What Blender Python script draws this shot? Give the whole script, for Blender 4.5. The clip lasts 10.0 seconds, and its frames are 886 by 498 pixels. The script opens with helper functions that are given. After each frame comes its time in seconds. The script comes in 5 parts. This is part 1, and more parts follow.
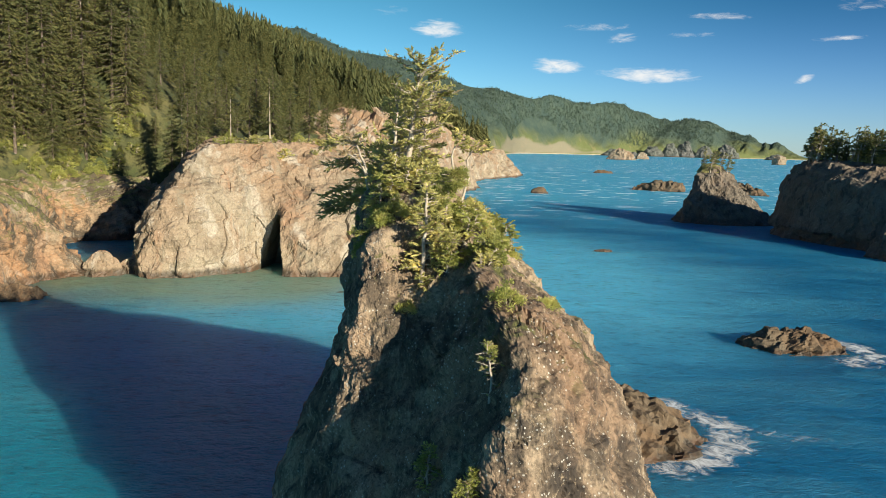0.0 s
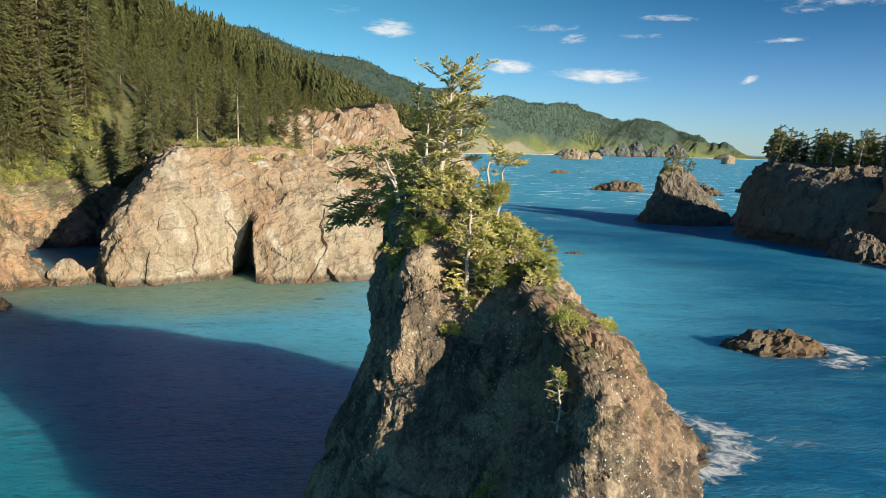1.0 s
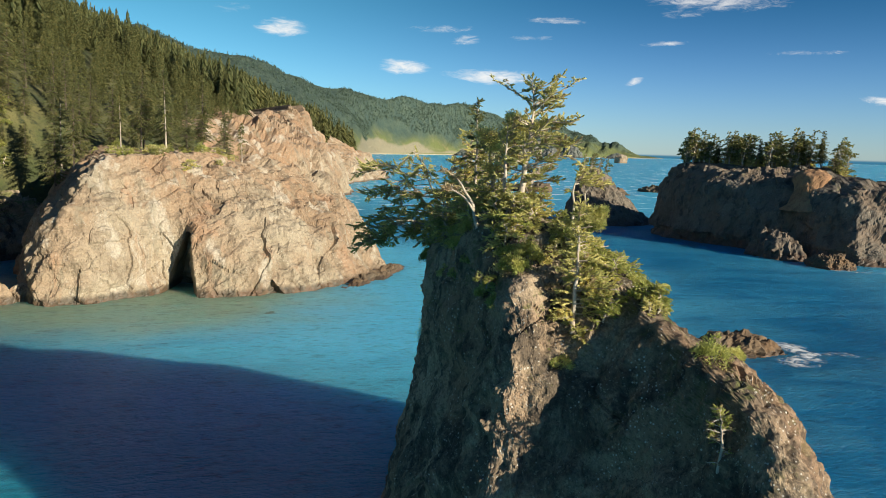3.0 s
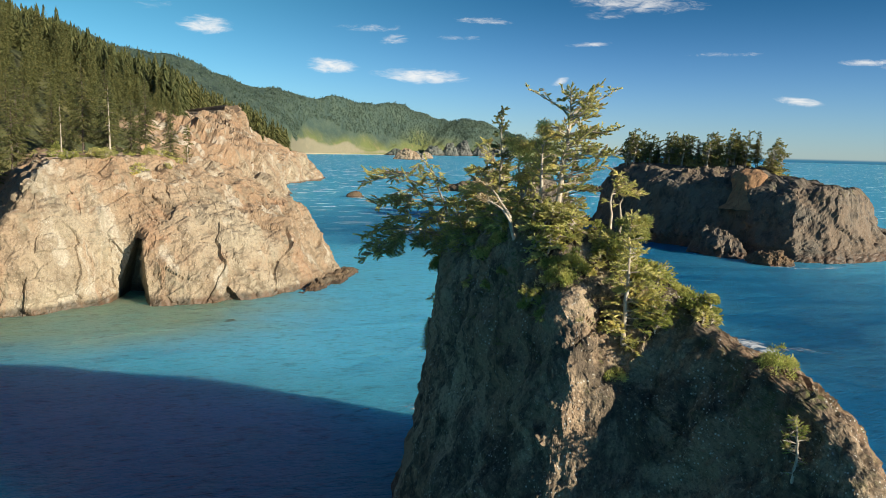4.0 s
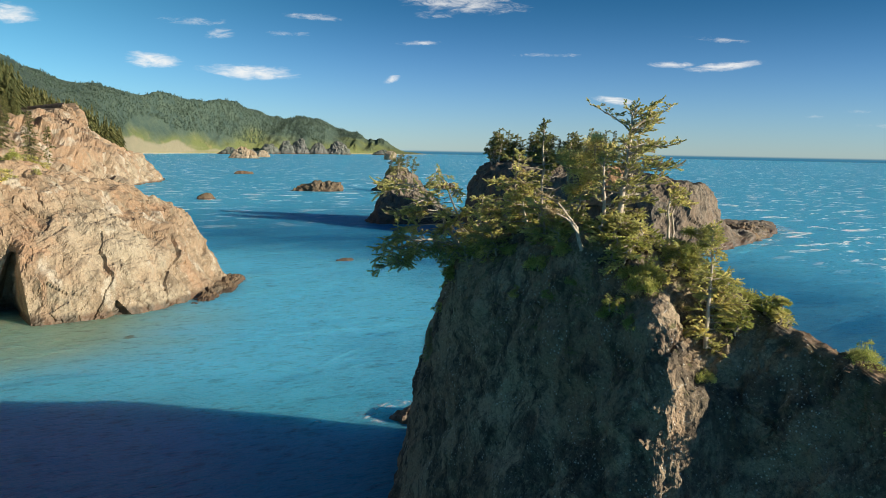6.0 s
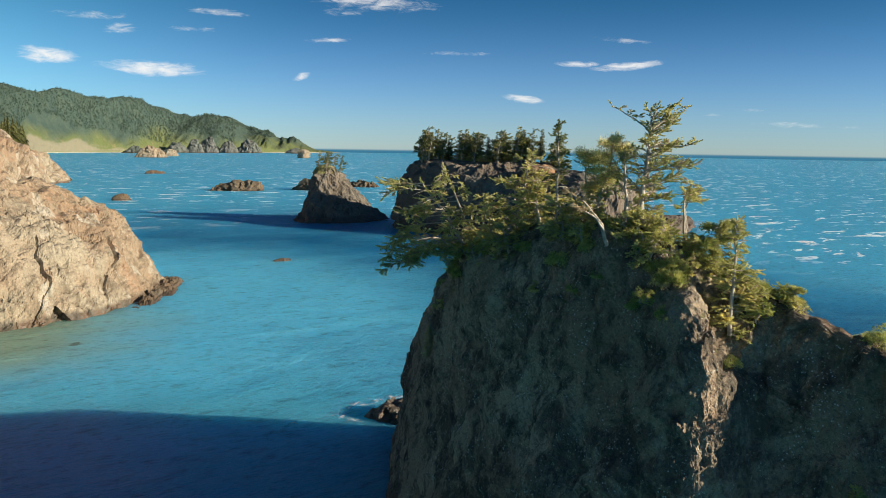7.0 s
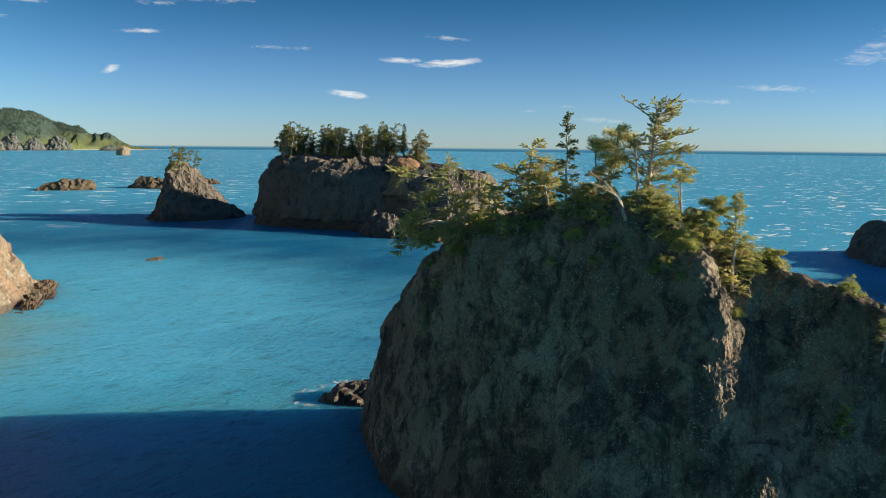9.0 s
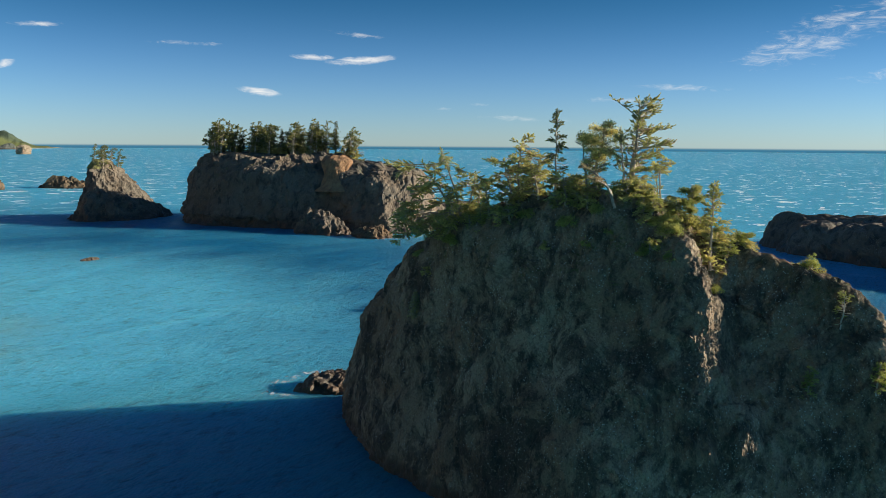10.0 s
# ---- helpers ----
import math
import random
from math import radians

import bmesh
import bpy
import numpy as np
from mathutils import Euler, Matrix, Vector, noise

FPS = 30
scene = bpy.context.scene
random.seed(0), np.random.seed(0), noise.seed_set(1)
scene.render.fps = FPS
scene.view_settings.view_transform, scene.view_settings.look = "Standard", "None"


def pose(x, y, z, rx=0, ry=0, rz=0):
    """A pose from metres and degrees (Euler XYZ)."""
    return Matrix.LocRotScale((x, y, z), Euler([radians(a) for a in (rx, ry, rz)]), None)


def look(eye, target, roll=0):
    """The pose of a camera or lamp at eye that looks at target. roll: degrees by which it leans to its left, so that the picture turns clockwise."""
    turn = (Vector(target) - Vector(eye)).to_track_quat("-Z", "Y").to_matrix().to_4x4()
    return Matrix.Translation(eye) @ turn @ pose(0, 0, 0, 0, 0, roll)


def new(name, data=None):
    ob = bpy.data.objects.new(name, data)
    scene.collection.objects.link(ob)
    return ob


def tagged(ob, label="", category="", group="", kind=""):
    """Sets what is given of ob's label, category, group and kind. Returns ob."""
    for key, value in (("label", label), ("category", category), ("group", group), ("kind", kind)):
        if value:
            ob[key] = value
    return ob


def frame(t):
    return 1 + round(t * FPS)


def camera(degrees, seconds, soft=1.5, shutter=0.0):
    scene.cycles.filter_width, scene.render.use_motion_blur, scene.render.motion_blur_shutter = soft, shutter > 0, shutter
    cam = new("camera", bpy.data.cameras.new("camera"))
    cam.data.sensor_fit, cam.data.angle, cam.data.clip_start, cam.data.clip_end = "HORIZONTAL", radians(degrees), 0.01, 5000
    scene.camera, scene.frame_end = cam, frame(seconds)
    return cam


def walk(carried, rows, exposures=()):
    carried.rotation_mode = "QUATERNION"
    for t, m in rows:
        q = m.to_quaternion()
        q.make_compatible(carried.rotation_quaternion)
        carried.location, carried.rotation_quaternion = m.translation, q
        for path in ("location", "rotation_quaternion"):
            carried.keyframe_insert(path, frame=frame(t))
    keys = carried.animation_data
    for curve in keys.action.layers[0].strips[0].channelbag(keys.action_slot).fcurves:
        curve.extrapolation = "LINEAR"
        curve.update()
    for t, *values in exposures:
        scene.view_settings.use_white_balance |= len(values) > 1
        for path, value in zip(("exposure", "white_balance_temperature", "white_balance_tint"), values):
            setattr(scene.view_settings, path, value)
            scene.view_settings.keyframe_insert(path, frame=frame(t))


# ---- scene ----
cam = camera(57.9, 10.0, soft=0.5)
# seconds, eye, yaw, pitch and roll of a slow arc round the sea stack
PATH = [
    (0.0, -1.70, 1.46, 36.59, -0.22, -7.67, 1.86),
    (0.5, -4.66, 2.74, 37.00, -1.91, -7.62, 1.82),
    (1.0, -7.62, 3.95, 37.32, -3.53, -7.57, 1.78),
    (1.5, -10.62, 5.14, 37.59, -5.12, -7.51, 1.73),
    (2.0, -13.71, 6.35, 37.85, -6.83, -7.45, 1.67),
    (2.5, -16.90, 7.61, 38.11, -8.73, -7.40, 1.60),
    (3.0, -20.20, 8.92, 38.39, -10.88, -7.34, 1.53),
    (3.5, -23.62, 10.29, 38.67, -13.27, -7.30, 1.45),
    (4.0, -27.15, 11.72, 38.95, -15.88, -7.26, 1.37),
    (4.5, -30.79, 13.22, 39.22, -18.65, -7.23, 1.29),
    (5.0, -34.53, 14.76, 39.45, -21.55, -7.21, 1.20),
    (5.5, -38.38, 16.33, 39.65, -24.55, -7.20, 1.11),
    (6.0, -42.31, 17.92, 39.78, -27.63, -7.20, 1.02),
    (6.5, -46.35, 19.51, 39.84, -30.75, -7.21, 0.94),
    (7.0, -50.48, 21.08, 39.82, -33.87, -7.24, 0.85),
    (7.5, -54.71, 22.63, 39.71, -36.97, -7.27, 0.76),
    (8.0, -59.04, 24.13, 39.54, -40.04, -7.31, 0.68),
    (8.5, -63.49, 25.59, 39.30, -43.08, -7.36, 0.60),
    (9.0, -68.04, 27.00, 39.05, -46.13, -7.41, 0.53),
    (9.5, -72.71, 28.37, 38.83, -49.21, -7.46, 0.46),
    (10.0, -77.49, 29.71, 38.71, -52.19, -7.52, 0.40),
]
def drone(x, y, z, yaw, pitch, roll):
    return pose(x, y, z, 90, 0, yaw) @ pose(0, 0, 0, pitch, 0, roll)
walk(cam, [(t, drone(*row)) for t, *row in PATH])

from mathutils.bvhtree import BVHTree

# ---------------------------------------------------------------- world, sun
SUN_AZ, SUN_EL = 139.0, 16.5          # degrees clockwise from +y, degrees above the sea
world = bpy.data.worlds.new("sky")
scene.world = world
world.use_nodes = True


class Net:
    """Small helper to wire shader nodes."""

    def __init__(self, tree):
        self.t = tree
        tree.nodes.clear()

    def n(self, kind, sets=None, **ins):
        node = self.t.nodes.new(kind)
        for k, v in (sets or {}).items():
            setattr(node, k, v)
        for k, v in ins.items():
            key = k.replace("_", " ")
            if key[0] == "i" and key[1:].isdigit():
                sock = node.inputs[int(key[1:])]
            else:
                sock = node.inputs[key]
            self.put(sock, v)
        return node

    def put(self, sock, v):
        if isinstance(v, bpy.types.NodeSocket):
            self.t.links.new(v, sock)
        elif isinstance(v, bpy.types.Node):
            self.t.links.new(v.outputs[0], sock)
        else:
            if hasattr(sock.default_value, "__len__") and len(sock.default_value) == 4 and len(v) == 3:
                v = (*v, 1)
            sock.default_value = v

    def math(self, op, a, b=0.0, c=0.0, clamp=False):
        return self.n("ShaderNodeMath", {"operation": op, "use_clamp": clamp}, i0=a, i1=b, i2=c).outputs[0]

    def mix(self, f, a, b, blend="MIX"):
        m = self.n("ShaderNodeMix", {"data_type": "RGBA", "blend_type": blend})
        self.put(m.inputs[0], f), self.put(m.inputs[6], a), self.put(m.inputs[7], b)
        return m.outputs[2]

    def ramp(self, f, lo, hi, a=0.0, b=1.0):
        return self.n("ShaderNodeMapRange", {"clamp": True, "interpolation_type": "SMOOTHSTEP"}, i0=f, i1=lo, i2=hi, i3=a, i4=b).outputs[0]

    def noise(self, vec, scale, detail=4.0, rough=0.55, dist=0.0):
        return self.n("ShaderNodeTexNoise", None, Vector=vec, Scale=scale, Detail=detail, Roughness=rough, Distortion=dist).outputs[0]

    def voro(self, vec, scale, feature="F1", out=0):
        return self.n("ShaderNodeTexVoronoi", {"feature": feature}, Vector=vec, Scale=scale).outputs[out]

    def scaled(self, vec, sx, sy, sz, rz=0.0):
        return self.n("ShaderNodeMapping", None, Vector=vec, Rotation=(0, 0, rz), Scale=(sx, sy, sz)).outputs[0]


def build_world():
    w = Net(world.node_tree)
    sky = w.n("ShaderNodeTexSky", {"sky_type": "NISHITA", "sun_disc": False, "sun_elevation": radians(SUN_EL),
                                   "sun_rotation": radians(SUN_AZ), "air_density": 1.0, "dust_density": 0.0, "ozone_density": 1.6})
    co = w.n("ShaderNodeTexCoord").outputs["Generated"]
    xyz = w.n("ShaderNodeSeparateXYZ", None, Vector=co)
    x, y, z = xyz.outputs
    az = w.math("MULTIPLY", w.math("ARCTAN2", x, y), 57.2958)
    el = w.math("MULTIPLY", w.math("ARCSINE", z), 57.2958)
    # streaky wisps: stretched noise over azimuth and height
    vec = w.n("ShaderNodeCombineXYZ", None, X=w.math("MULTIPLY", az, 0.55), Y=w.math("MULTIPLY", el, 1.9)).outputs[0]
    fine = w.noise(vec, 1.3, 7.0, 0.68, 0.9)
    warp = w.math("MULTIPLY", w.math("SUBTRACT", w.noise(vec, 0.45, 2.0), 0.5), 1.6)
    # azimuth, height, half width, half height, strength, slope of each cloud
    clouds = [(-0.4, 7.7, 1.3, 0.42, 1.0, 0.0), (8.0, 5.4, 1.3, 0.36, 1.0, 0.0), (14.3, 4.9, 2.4, 0.36, 1.0, -0.03),
              (10.6, 8.0, 1.7, 0.2, 0.55, 0.03), (12.3, 7.3, 0.8, 0.24, 0.6, 0.1), (18.5, 8.7, 1.6, 0.18, 0.6, -0.03),
              (16.8, 7.5, 1.3, 0.12, 0.5, 0.0), (23.9, 4.7, 0.45, 0.22, 0.8, 0.3), (25.8, 7.2, 1.1, 0.13, 0.6, 0.04)]
    clouds += [(28.6, 9.9, 3.4, 0.45, 0.7, -0.06), (27.0, 9.1, 1.0, 0.2, 0.5, 0.0), (39.5, 3.4, 1.1, 0.22, 0.95, -0.1),
               (43.2, 5.8, 1.2, 0.15, 0.8, 0.0), (46.6, 5.7, 1.8, 0.2, 1.0, 0.08), (46.0, 7.4, 1.8, 0.13, 0.45, -0.1),
               (34.7, 6.5, 1.6, 0.12, 0.4, 0.0), (75.8, 6.3, 3.2, 0.75, 0.5, 0.22), (79.5, 7.9, 4.0, 0.8, 0.45, 0.15)]
    clouds += [(56.9, 1.8, 1.7, 0.14, 0.5, -0.03), (54.5, 2.7, 0.9, 0.1, 0.4, 0.0), (68.6, 3.8, 2.6, 0.15, 0.4, -0.05),
               (-4.0, 8.7, 1.0, 0.25, 0.3, 0.1), (64.0, 3.0, 1.4, 0.15, 0.4, 0.0), (82.0, 4.5, 3.0, 0.3, 0.4, 0.1),
               (60.5, 1.6, 0.7, 0.08, 0.35, 0.0), (52.2, 2.4, 0.5, 0.1, 0.45, 0.0)]
    total = None
    for a, e, hw, hh, s, k in clouds:
        da = w.math("SUBTRACT", az, a)
        de = w.math("SUBTRACT", w.math("SUBTRACT", el, e), w.math("MULTIPLY", da, k))
        de = w.math("ADD", de, w.math("MULTIPLY", warp, hh * 0.9))
        u = w.math("POWER", w.math("ABSOLUTE", w.math("DIVIDE", da, hw * 1.6)), 2.0)
        v = w.math("POWER", w.math("ABSOLUTE", w.math("DIVIDE", de, hh * 1.7)), 2.0)
        f = w.math("SUBTRACT", 1.0, w.math("ADD", u, v), clamp=True)
        f = w.math("MULTIPLY", f, s)
        total = f if total is None else w.math("MAXIMUM", total, f)
    cover = w.ramp(w.math("ADD", total, w.math("MULTIPLY", w.math("SUBTRACT", fine, 0.5), 1.8)), 0.16, 1.3, 0.0, 0.85)
    cover = w.math("MULTIPLY", cover, w.math("GREATER_THAN", total, 0.001))
    # clear, cool sea air: paler low down, deeper blue higher up
    west = w.ramp(az, -14.0, 30.0)
    tint = w.mix(w.ramp(el, -1.0, 12.0), w.mix(west, (0.50, 0.95, 1.48), (0.50, 0.80, 1.48)), w.mix(west, (0.25, 0.68, 0.83), (0.09, 0.35, 0.60)))
    tint = w.mix(w.ramp(el, 13.0, 38.0), tint, (0.165, 0.37, 0.60))
    blue = w.mix(1.0, sky.outputs[0], tint, "MULTIPLY")
    col = w.mix(cover, blue, (9.0, 8.8, 8.4))
    # sea beyond the far edge of the sheet
    far_sea = w.ramp(el, -0.34, -0.16, 1.0, 0.0)
    col = w.mix(far_sea, col, (0.45, 1.75, 2.8))
    bg = w.n("ShaderNodeBackground", None, Color=col, Strength=0.068)
    out = w.n("ShaderNodeOutputWorld")
    w.put(out.inputs[0], bg)


build_world()
sun = new("sun", bpy.data.lights.new("sun", "SUN"))
sun.data.energy, sun.data.angle, sun.data.color = 5.0, radians(0.55), (1.0, 0.89, 0.70)
s_az, s_el = radians(SUN_AZ), radians(SUN_EL)
SUN_DIR = Vector((math.sin(s_az) * math.cos(s_el), math.cos(s_az) * math.cos(s_el), math.sin(s_el)))
sun.matrix_world = look((SUN_DIR * 500)[:], (0, 0, 0))
scene.view_settings.exposure = 0.72


# ---------------------------------------------------------------- materials
def surface(name):
    m = bpy.data.materials.new(name)
    m.use_nodes = True
    net = Net(m.node_tree)
    out = net.n("ShaderNodeOutputMaterial")
    bsdf = net.n("ShaderNodeBsdfPrincipled")
    net.put(out.inputs[0], bsdf)
    return m, net, bsdf


def rock_material(name, light, dark, warm, moss=0.0, lichen=0.0, wet=2.2, scale=1.0, crack=0.5, rim=None, pale=0.0, moss_z=(20.0, 28.0)):
    """Weathered sandstone: two scales of colour, fractures, a wet tidal band, moss on ledges and pale lichen specks."""
    m, w, b = surface(name)
    geo = w.n("ShaderNodeNewGeometry")
    pos = geo.outputs["Position"]
    big = w.noise(pos, 0.09 * scale, 5.0, 0.6, 0.4)
    mid = w.noise(w.scaled(pos, 1, 1, 0.6), 0.55 * scale, 8.0, 0.66, 0.3)
    fine = w.noise(pos, 5.0 * scale, 5.0, 0.7)
    col = w.mix(w.ramp(big, 0.36, 0.64), light, warm)
    if rim:
        rz = w.n("ShaderNodeSeparateXYZ", None, Vector=pos).outputs[2]
        soil = w.ramp(w.math("ADD", rz, w.math("MULTIPLY", w.math("SUBTRACT", big, 0.5), 40.0)), rim[0], rim[1], 0.0, 0.55)
        col = w.mix(soil, col, (0.30, 0.175, 0.095))
    col = w.mix(w.ramp(mid, 0.47, 0.66, 0.0, 0.85), col, dark)
    bend = w.n("ShaderNodeVectorMath", {"operation": "SCALE"}, i0=w.n("ShaderNodeTexNoise", None, Vector=pos, Scale=0.35 * scale, Detail=5.0).outputs[1])
    bend.inputs["Scale"].default_value = 6.0 / scale
    cr = w.voro(w.n("ShaderNodeVectorMath", {"operation": "ADD"}, i0=w.scaled(pos, 1, 1, 0.4), i1=bend.outputs[0]).outputs[0], 0.3 * scale, "DISTANCE_TO_EDGE")
    cr = w.math("ADD", cr, w.ramp(big, 0.45, 0.6, 0.0, 0.1))
    col = w.mix(w.ramp(cr, 0.0, 0.05, crack * 0.6, 0.0), col, (dark[0] * 0.35, dark[1] * 0.35, dark[2] * 0.35))
    crust = w.ramp(w.noise(w.scaled(pos, 1, 1, 0.7), 0.2 * scale, 7.0, 0.7, 0.6), 0.46, 0.58, 0.0, 1.7 * moss if moss > 0.4 else 0.15)
    col = w.mix(crust, col, w.mix(0.6, dark, (0.03, 0.028, 0.024)))
    col = w.mix(w.ramp(fine, 0.48, 0.64, 0.0, 0.42), col, w.mix(0.5, dark, (0.03, 0.025, 0.02)))
    col = w.mix(w.ramp(w.noise(pos, 2.3 * scale, 6.0, 0.75), 0.56, 0.68, 0.0, 0.55), col, (light[0] * 1.3, light[1] * 1.3, light[2] * 1.25))
    if pale:
        # bleached scars, grey-green weathering and rusty seeps
        scar = w.ramp(w.noise(w.scaled(pos, 1, 1, 0.55), 0.13, 6.0, 0.62, 0.5), 0.55, 0.63, 0.0, pale)
        col = w.mix(scar, col, w.mix(w.ramp(fine, 0.4, 0.6), (0.45, 0.41, 0.33), (0.34, 0.30, 0.235)))
        col = w.mix(w.ramp(w.noise(w.scaled(pos, 1, 1, 0.3), 0.19, 5.0, 0.6, 0.8), 0.57, 0.66, 0.0, 0.55), col, (0.235, 0.21, 0.15))
        col = w.mix(w.ramp(w.noise(w.scaled(pos, 1, 1, 0.2), 0.09, 5.0, 0.65, 0.3), 0.56, 0.68, 0.0, 0.6), col, (0.34, 0.205, 0.12))
    nz = w.n("ShaderNodeSeparateXYZ", None, Vector=geo.outputs["Normal"]).outputs[2]
    pz = w.n("ShaderNodeSeparateXYZ", None, Vector=pos).outputs[2]
    if moss:
        g = w.math("MULTIPLY", w.ramp(nz, 0.2, 0.75), w.ramp(w.noise(pos, 0.5 * scale, 5.0, 0.7), 0.62 - 0.28 * moss, 0.72 - 0.22 * moss))
        g = w.math("MULTIPLY", g, w.ramp(pz, *moss_z))
        film = w.math("MULTIPLY", w.ramp(w.noise(pos, 0.22 * scale, 6.0, 0.7, 0.4), 0.52, 0.68, 0.0, 0.2), w.ramp(w.math("ADD", pz, w.math("MULTIPLY", mid, 12.0)), 27.0, 35.0))
        col = w.mix(film, col, w.mix(fine, (0.035, 0.045, 0.014), (0.09, 0.095, 0.035)))
        col = w.mix(w.math("MULTIPLY", g, 0.9), col, w.mix(fine, (0.05, 0.07, 0.015), (0.2, 0.2, 0.06)))
    if lichen:
        v = w.voro(w.n("ShaderNodeVectorMath", {"operation": "ADD"}, i0=pos, i1=w.n("ShaderNodeTexNoise", None, Vector=pos, Scale=3.0 * scale, Detail=3.0).outputs[1]).outputs[0], 3.0 * scale)
        spot = w.math("MULTIPLY", w.ramp(v, 0.08, 0.17, 1.0, 0.0), w.ramp(w.noise(pos, 0.3 * scale, 4.0, 0.7), 0.44, 0.56))
        v2 = w.voro(pos, 3.4 * scale)
        spot = w.math("MAXIMUM", spot, w.math("MULTIPLY", w.ramp(v2, 0.16, 0.25, 1.0, 0.0), w.ramp(w.noise(pos, 0.33 * scale, 5.0, 0.75), 0.49, 0.57)))
        col = w.mix(w.math("MULTIPLY", spot, lichen), col, (0.6, 0.59, 0.53))
    band = w.math("ADD", pz, w.math("MULTIPLY", w.math("SUBTRACT", mid, 0.5), 2.0))
    low = w.ramp(band, wet * 0.45, wet, 1.0, 0.0)
    col = w.mix(w.math("MULTIPLY", low, 0.8), col, w.mix(w.ramp(mid, 0.4, 0.6), (0.035, 0.03, 0.022), (0.1, 0.055, 0.03)))
    b.inputs["Roughness"].default_value = 0.9
    w.put(b.inputs["Roughness"], w.math("SUBTRACT", 0.92, w.math("MULTIPLY", low, 0.4)))
    w.put(b.inputs["Base Color"], col)
    h = w.math("ADD", w.math("MULTIPLY", mid, 1.3), w.math("MULTIPLY", fine, 0.26))
    h = w.math("ADD", h, w.ramp(cr, 0.0, 0.12, 0.0, 0.22))
    bump = w.n("ShaderNodeBump", None, Strength=0.85, Distance=0.38 / scale ** 0.35, Height=h)
    w.put(b.inputs["Normal"], bump.outputs[0])
    return m


def leaf_material(name, a, b_col, tip, rough=0.75):
    m, w, b = surface(name)
    geo = w.n("ShaderNodeNewGeometry")
    isl = geo.outputs["Random Per Island"]
    pos = geo.outputs["Position"]
    obj = w.n("ShaderNodeObjectInfo").outputs["Random"]
    col = w.mix(isl, a, b_col)
    col = w.mix(w.ramp(w.noise(pos, 0.8, 3.0), 0.45, 0.7, 0.0, 0.8), col, tip)
    col = w.mix(w.math("MULTIPLY", obj, 0.45), col, w.mix(0.5, a, (0.05, 0.075, 0.03)))
    w.put(b.inputs["Base Color"], col)
    b.inputs["Roughness"].default_value = rough
    b.inputs["Specular IOR Level"].default_value = 0.25
    tr = w.n("ShaderNodeBsdfTranslucent", None, Color=w.mix(0.15, col, (0.0, 0.0, 0.0)))
    mx = w.n("ShaderNodeAddShader")
    w.put(mx.inputs[0], b.outputs[0]), w.put(mx.inputs[1], tr.outputs[0])
    out = [n for n in w.t.nodes if n.type == "OUTPUT_MATERIAL"][0]
    w.put(out.inputs[0], mx.outputs[0])
    return m


def bark_material(name, a, b_col):
    m, w, b = surface(name)
    pos = w.n("ShaderNodeTexCoord").outputs["Object"]
    n1 = w.noise(w.scaled(pos, 1, 1, 0.25), 6.0, 6.0, 0.7)
    col = w.mix(w.ramp(n1, 0.35, 0.65), a, b_col)
    col = w.mix(w.ramp(w.noise(pos, 1.1, 3.0), 0.5, 0.7, 0, 0.5), col, (0.4, 0.38, 0.33))
    w.put(b.inputs["Base Color"], col)
    b.inputs["Roughness"].default_value = 0.9
    w.put(b.inputs["Normal"], w.n("ShaderNodeBump", None, Strength=0.7, Distance=0.05, Height=n1).outputs[0])
    return m


STACK_ROCK = rock_material("stack_rock", (0.39, 0.31, 0.21), (0.030, 0.024, 0.02), (0.265, 0.175, 0.11), moss=0.42, lichen=0.7, scale=1.0)
CLIFF_ROCK = rock_material("cliff_rock", (0.35, 0.295, 0.21), (0.17, 0.13, 0.085), (0.29, 0.205, 0.13), moss=0.0, lichen=0.3, scale=0.45, crack=0.1, rim=(20.0, 36.0), pale=0.75)
ISLAND_ROCK = rock_material("island_rock", (0.19, 0.165, 0.13), (0.052, 0.047, 0.041), (0.18, 0.13, 0.09), moss=0.2, lichen=0.3, scale=0.5, wet=4.0)
COVE_ROCK = rock_material("cove_rock", (0.33, 0.265, 0.18), (0.15, 0.11, 0.07), (0.36, 0.205, 0.105), moss=0.75, moss_z=(8.0, 15.0), lichen=0.2, scale=0.5, crack=0.15, pale=0.35)
REEF_ROCK = rock_material("reef_rock", (0.17, 0.135, 0.09), (0.06, 0.045, 0.03), (0.17, 0.105, 0.055), scale=1.0, wet=1.0)
NEEDLES = leaf_material("spruce_needles", (0.036, 0.045, 0.017), (0.105, 0.105, 0.034), (0.16, 0.14, 0.048))
STACK_NEEDLES = leaf_material("windswept_needles", (0.16, 0.17, 0.062), (0.45, 0.41, 0.15), (0.60, 0.53, 0.23))
GROVE_NEEDLES = leaf_material("grove_needles", (0.085, 0.1, 0.035), (0.2, 0.195, 0.07), (0.32, 0.28, 0.1))
DRY_NEEDLES = leaf_material("dry_needles", (0.26, 0.2, 0.12), (0.38, 0.31, 0.19), (0.3, 0.27, 0.12))
SHRUB_LEAVES = leaf_material("shrub_leaves", (0.11, 0.135, 0.035), (0.33, 0.33, 0.095), (0.46, 0.42, 0.15))
BARK = bark_material("spruce_bark", (0.075, 0.055, 0.042), (0.17, 0.13, 0.10))
GREY_BARK = bark_material("weathered_bark", (0.32, 0.27, 0.21), (0.54, 0.47, 0.38))


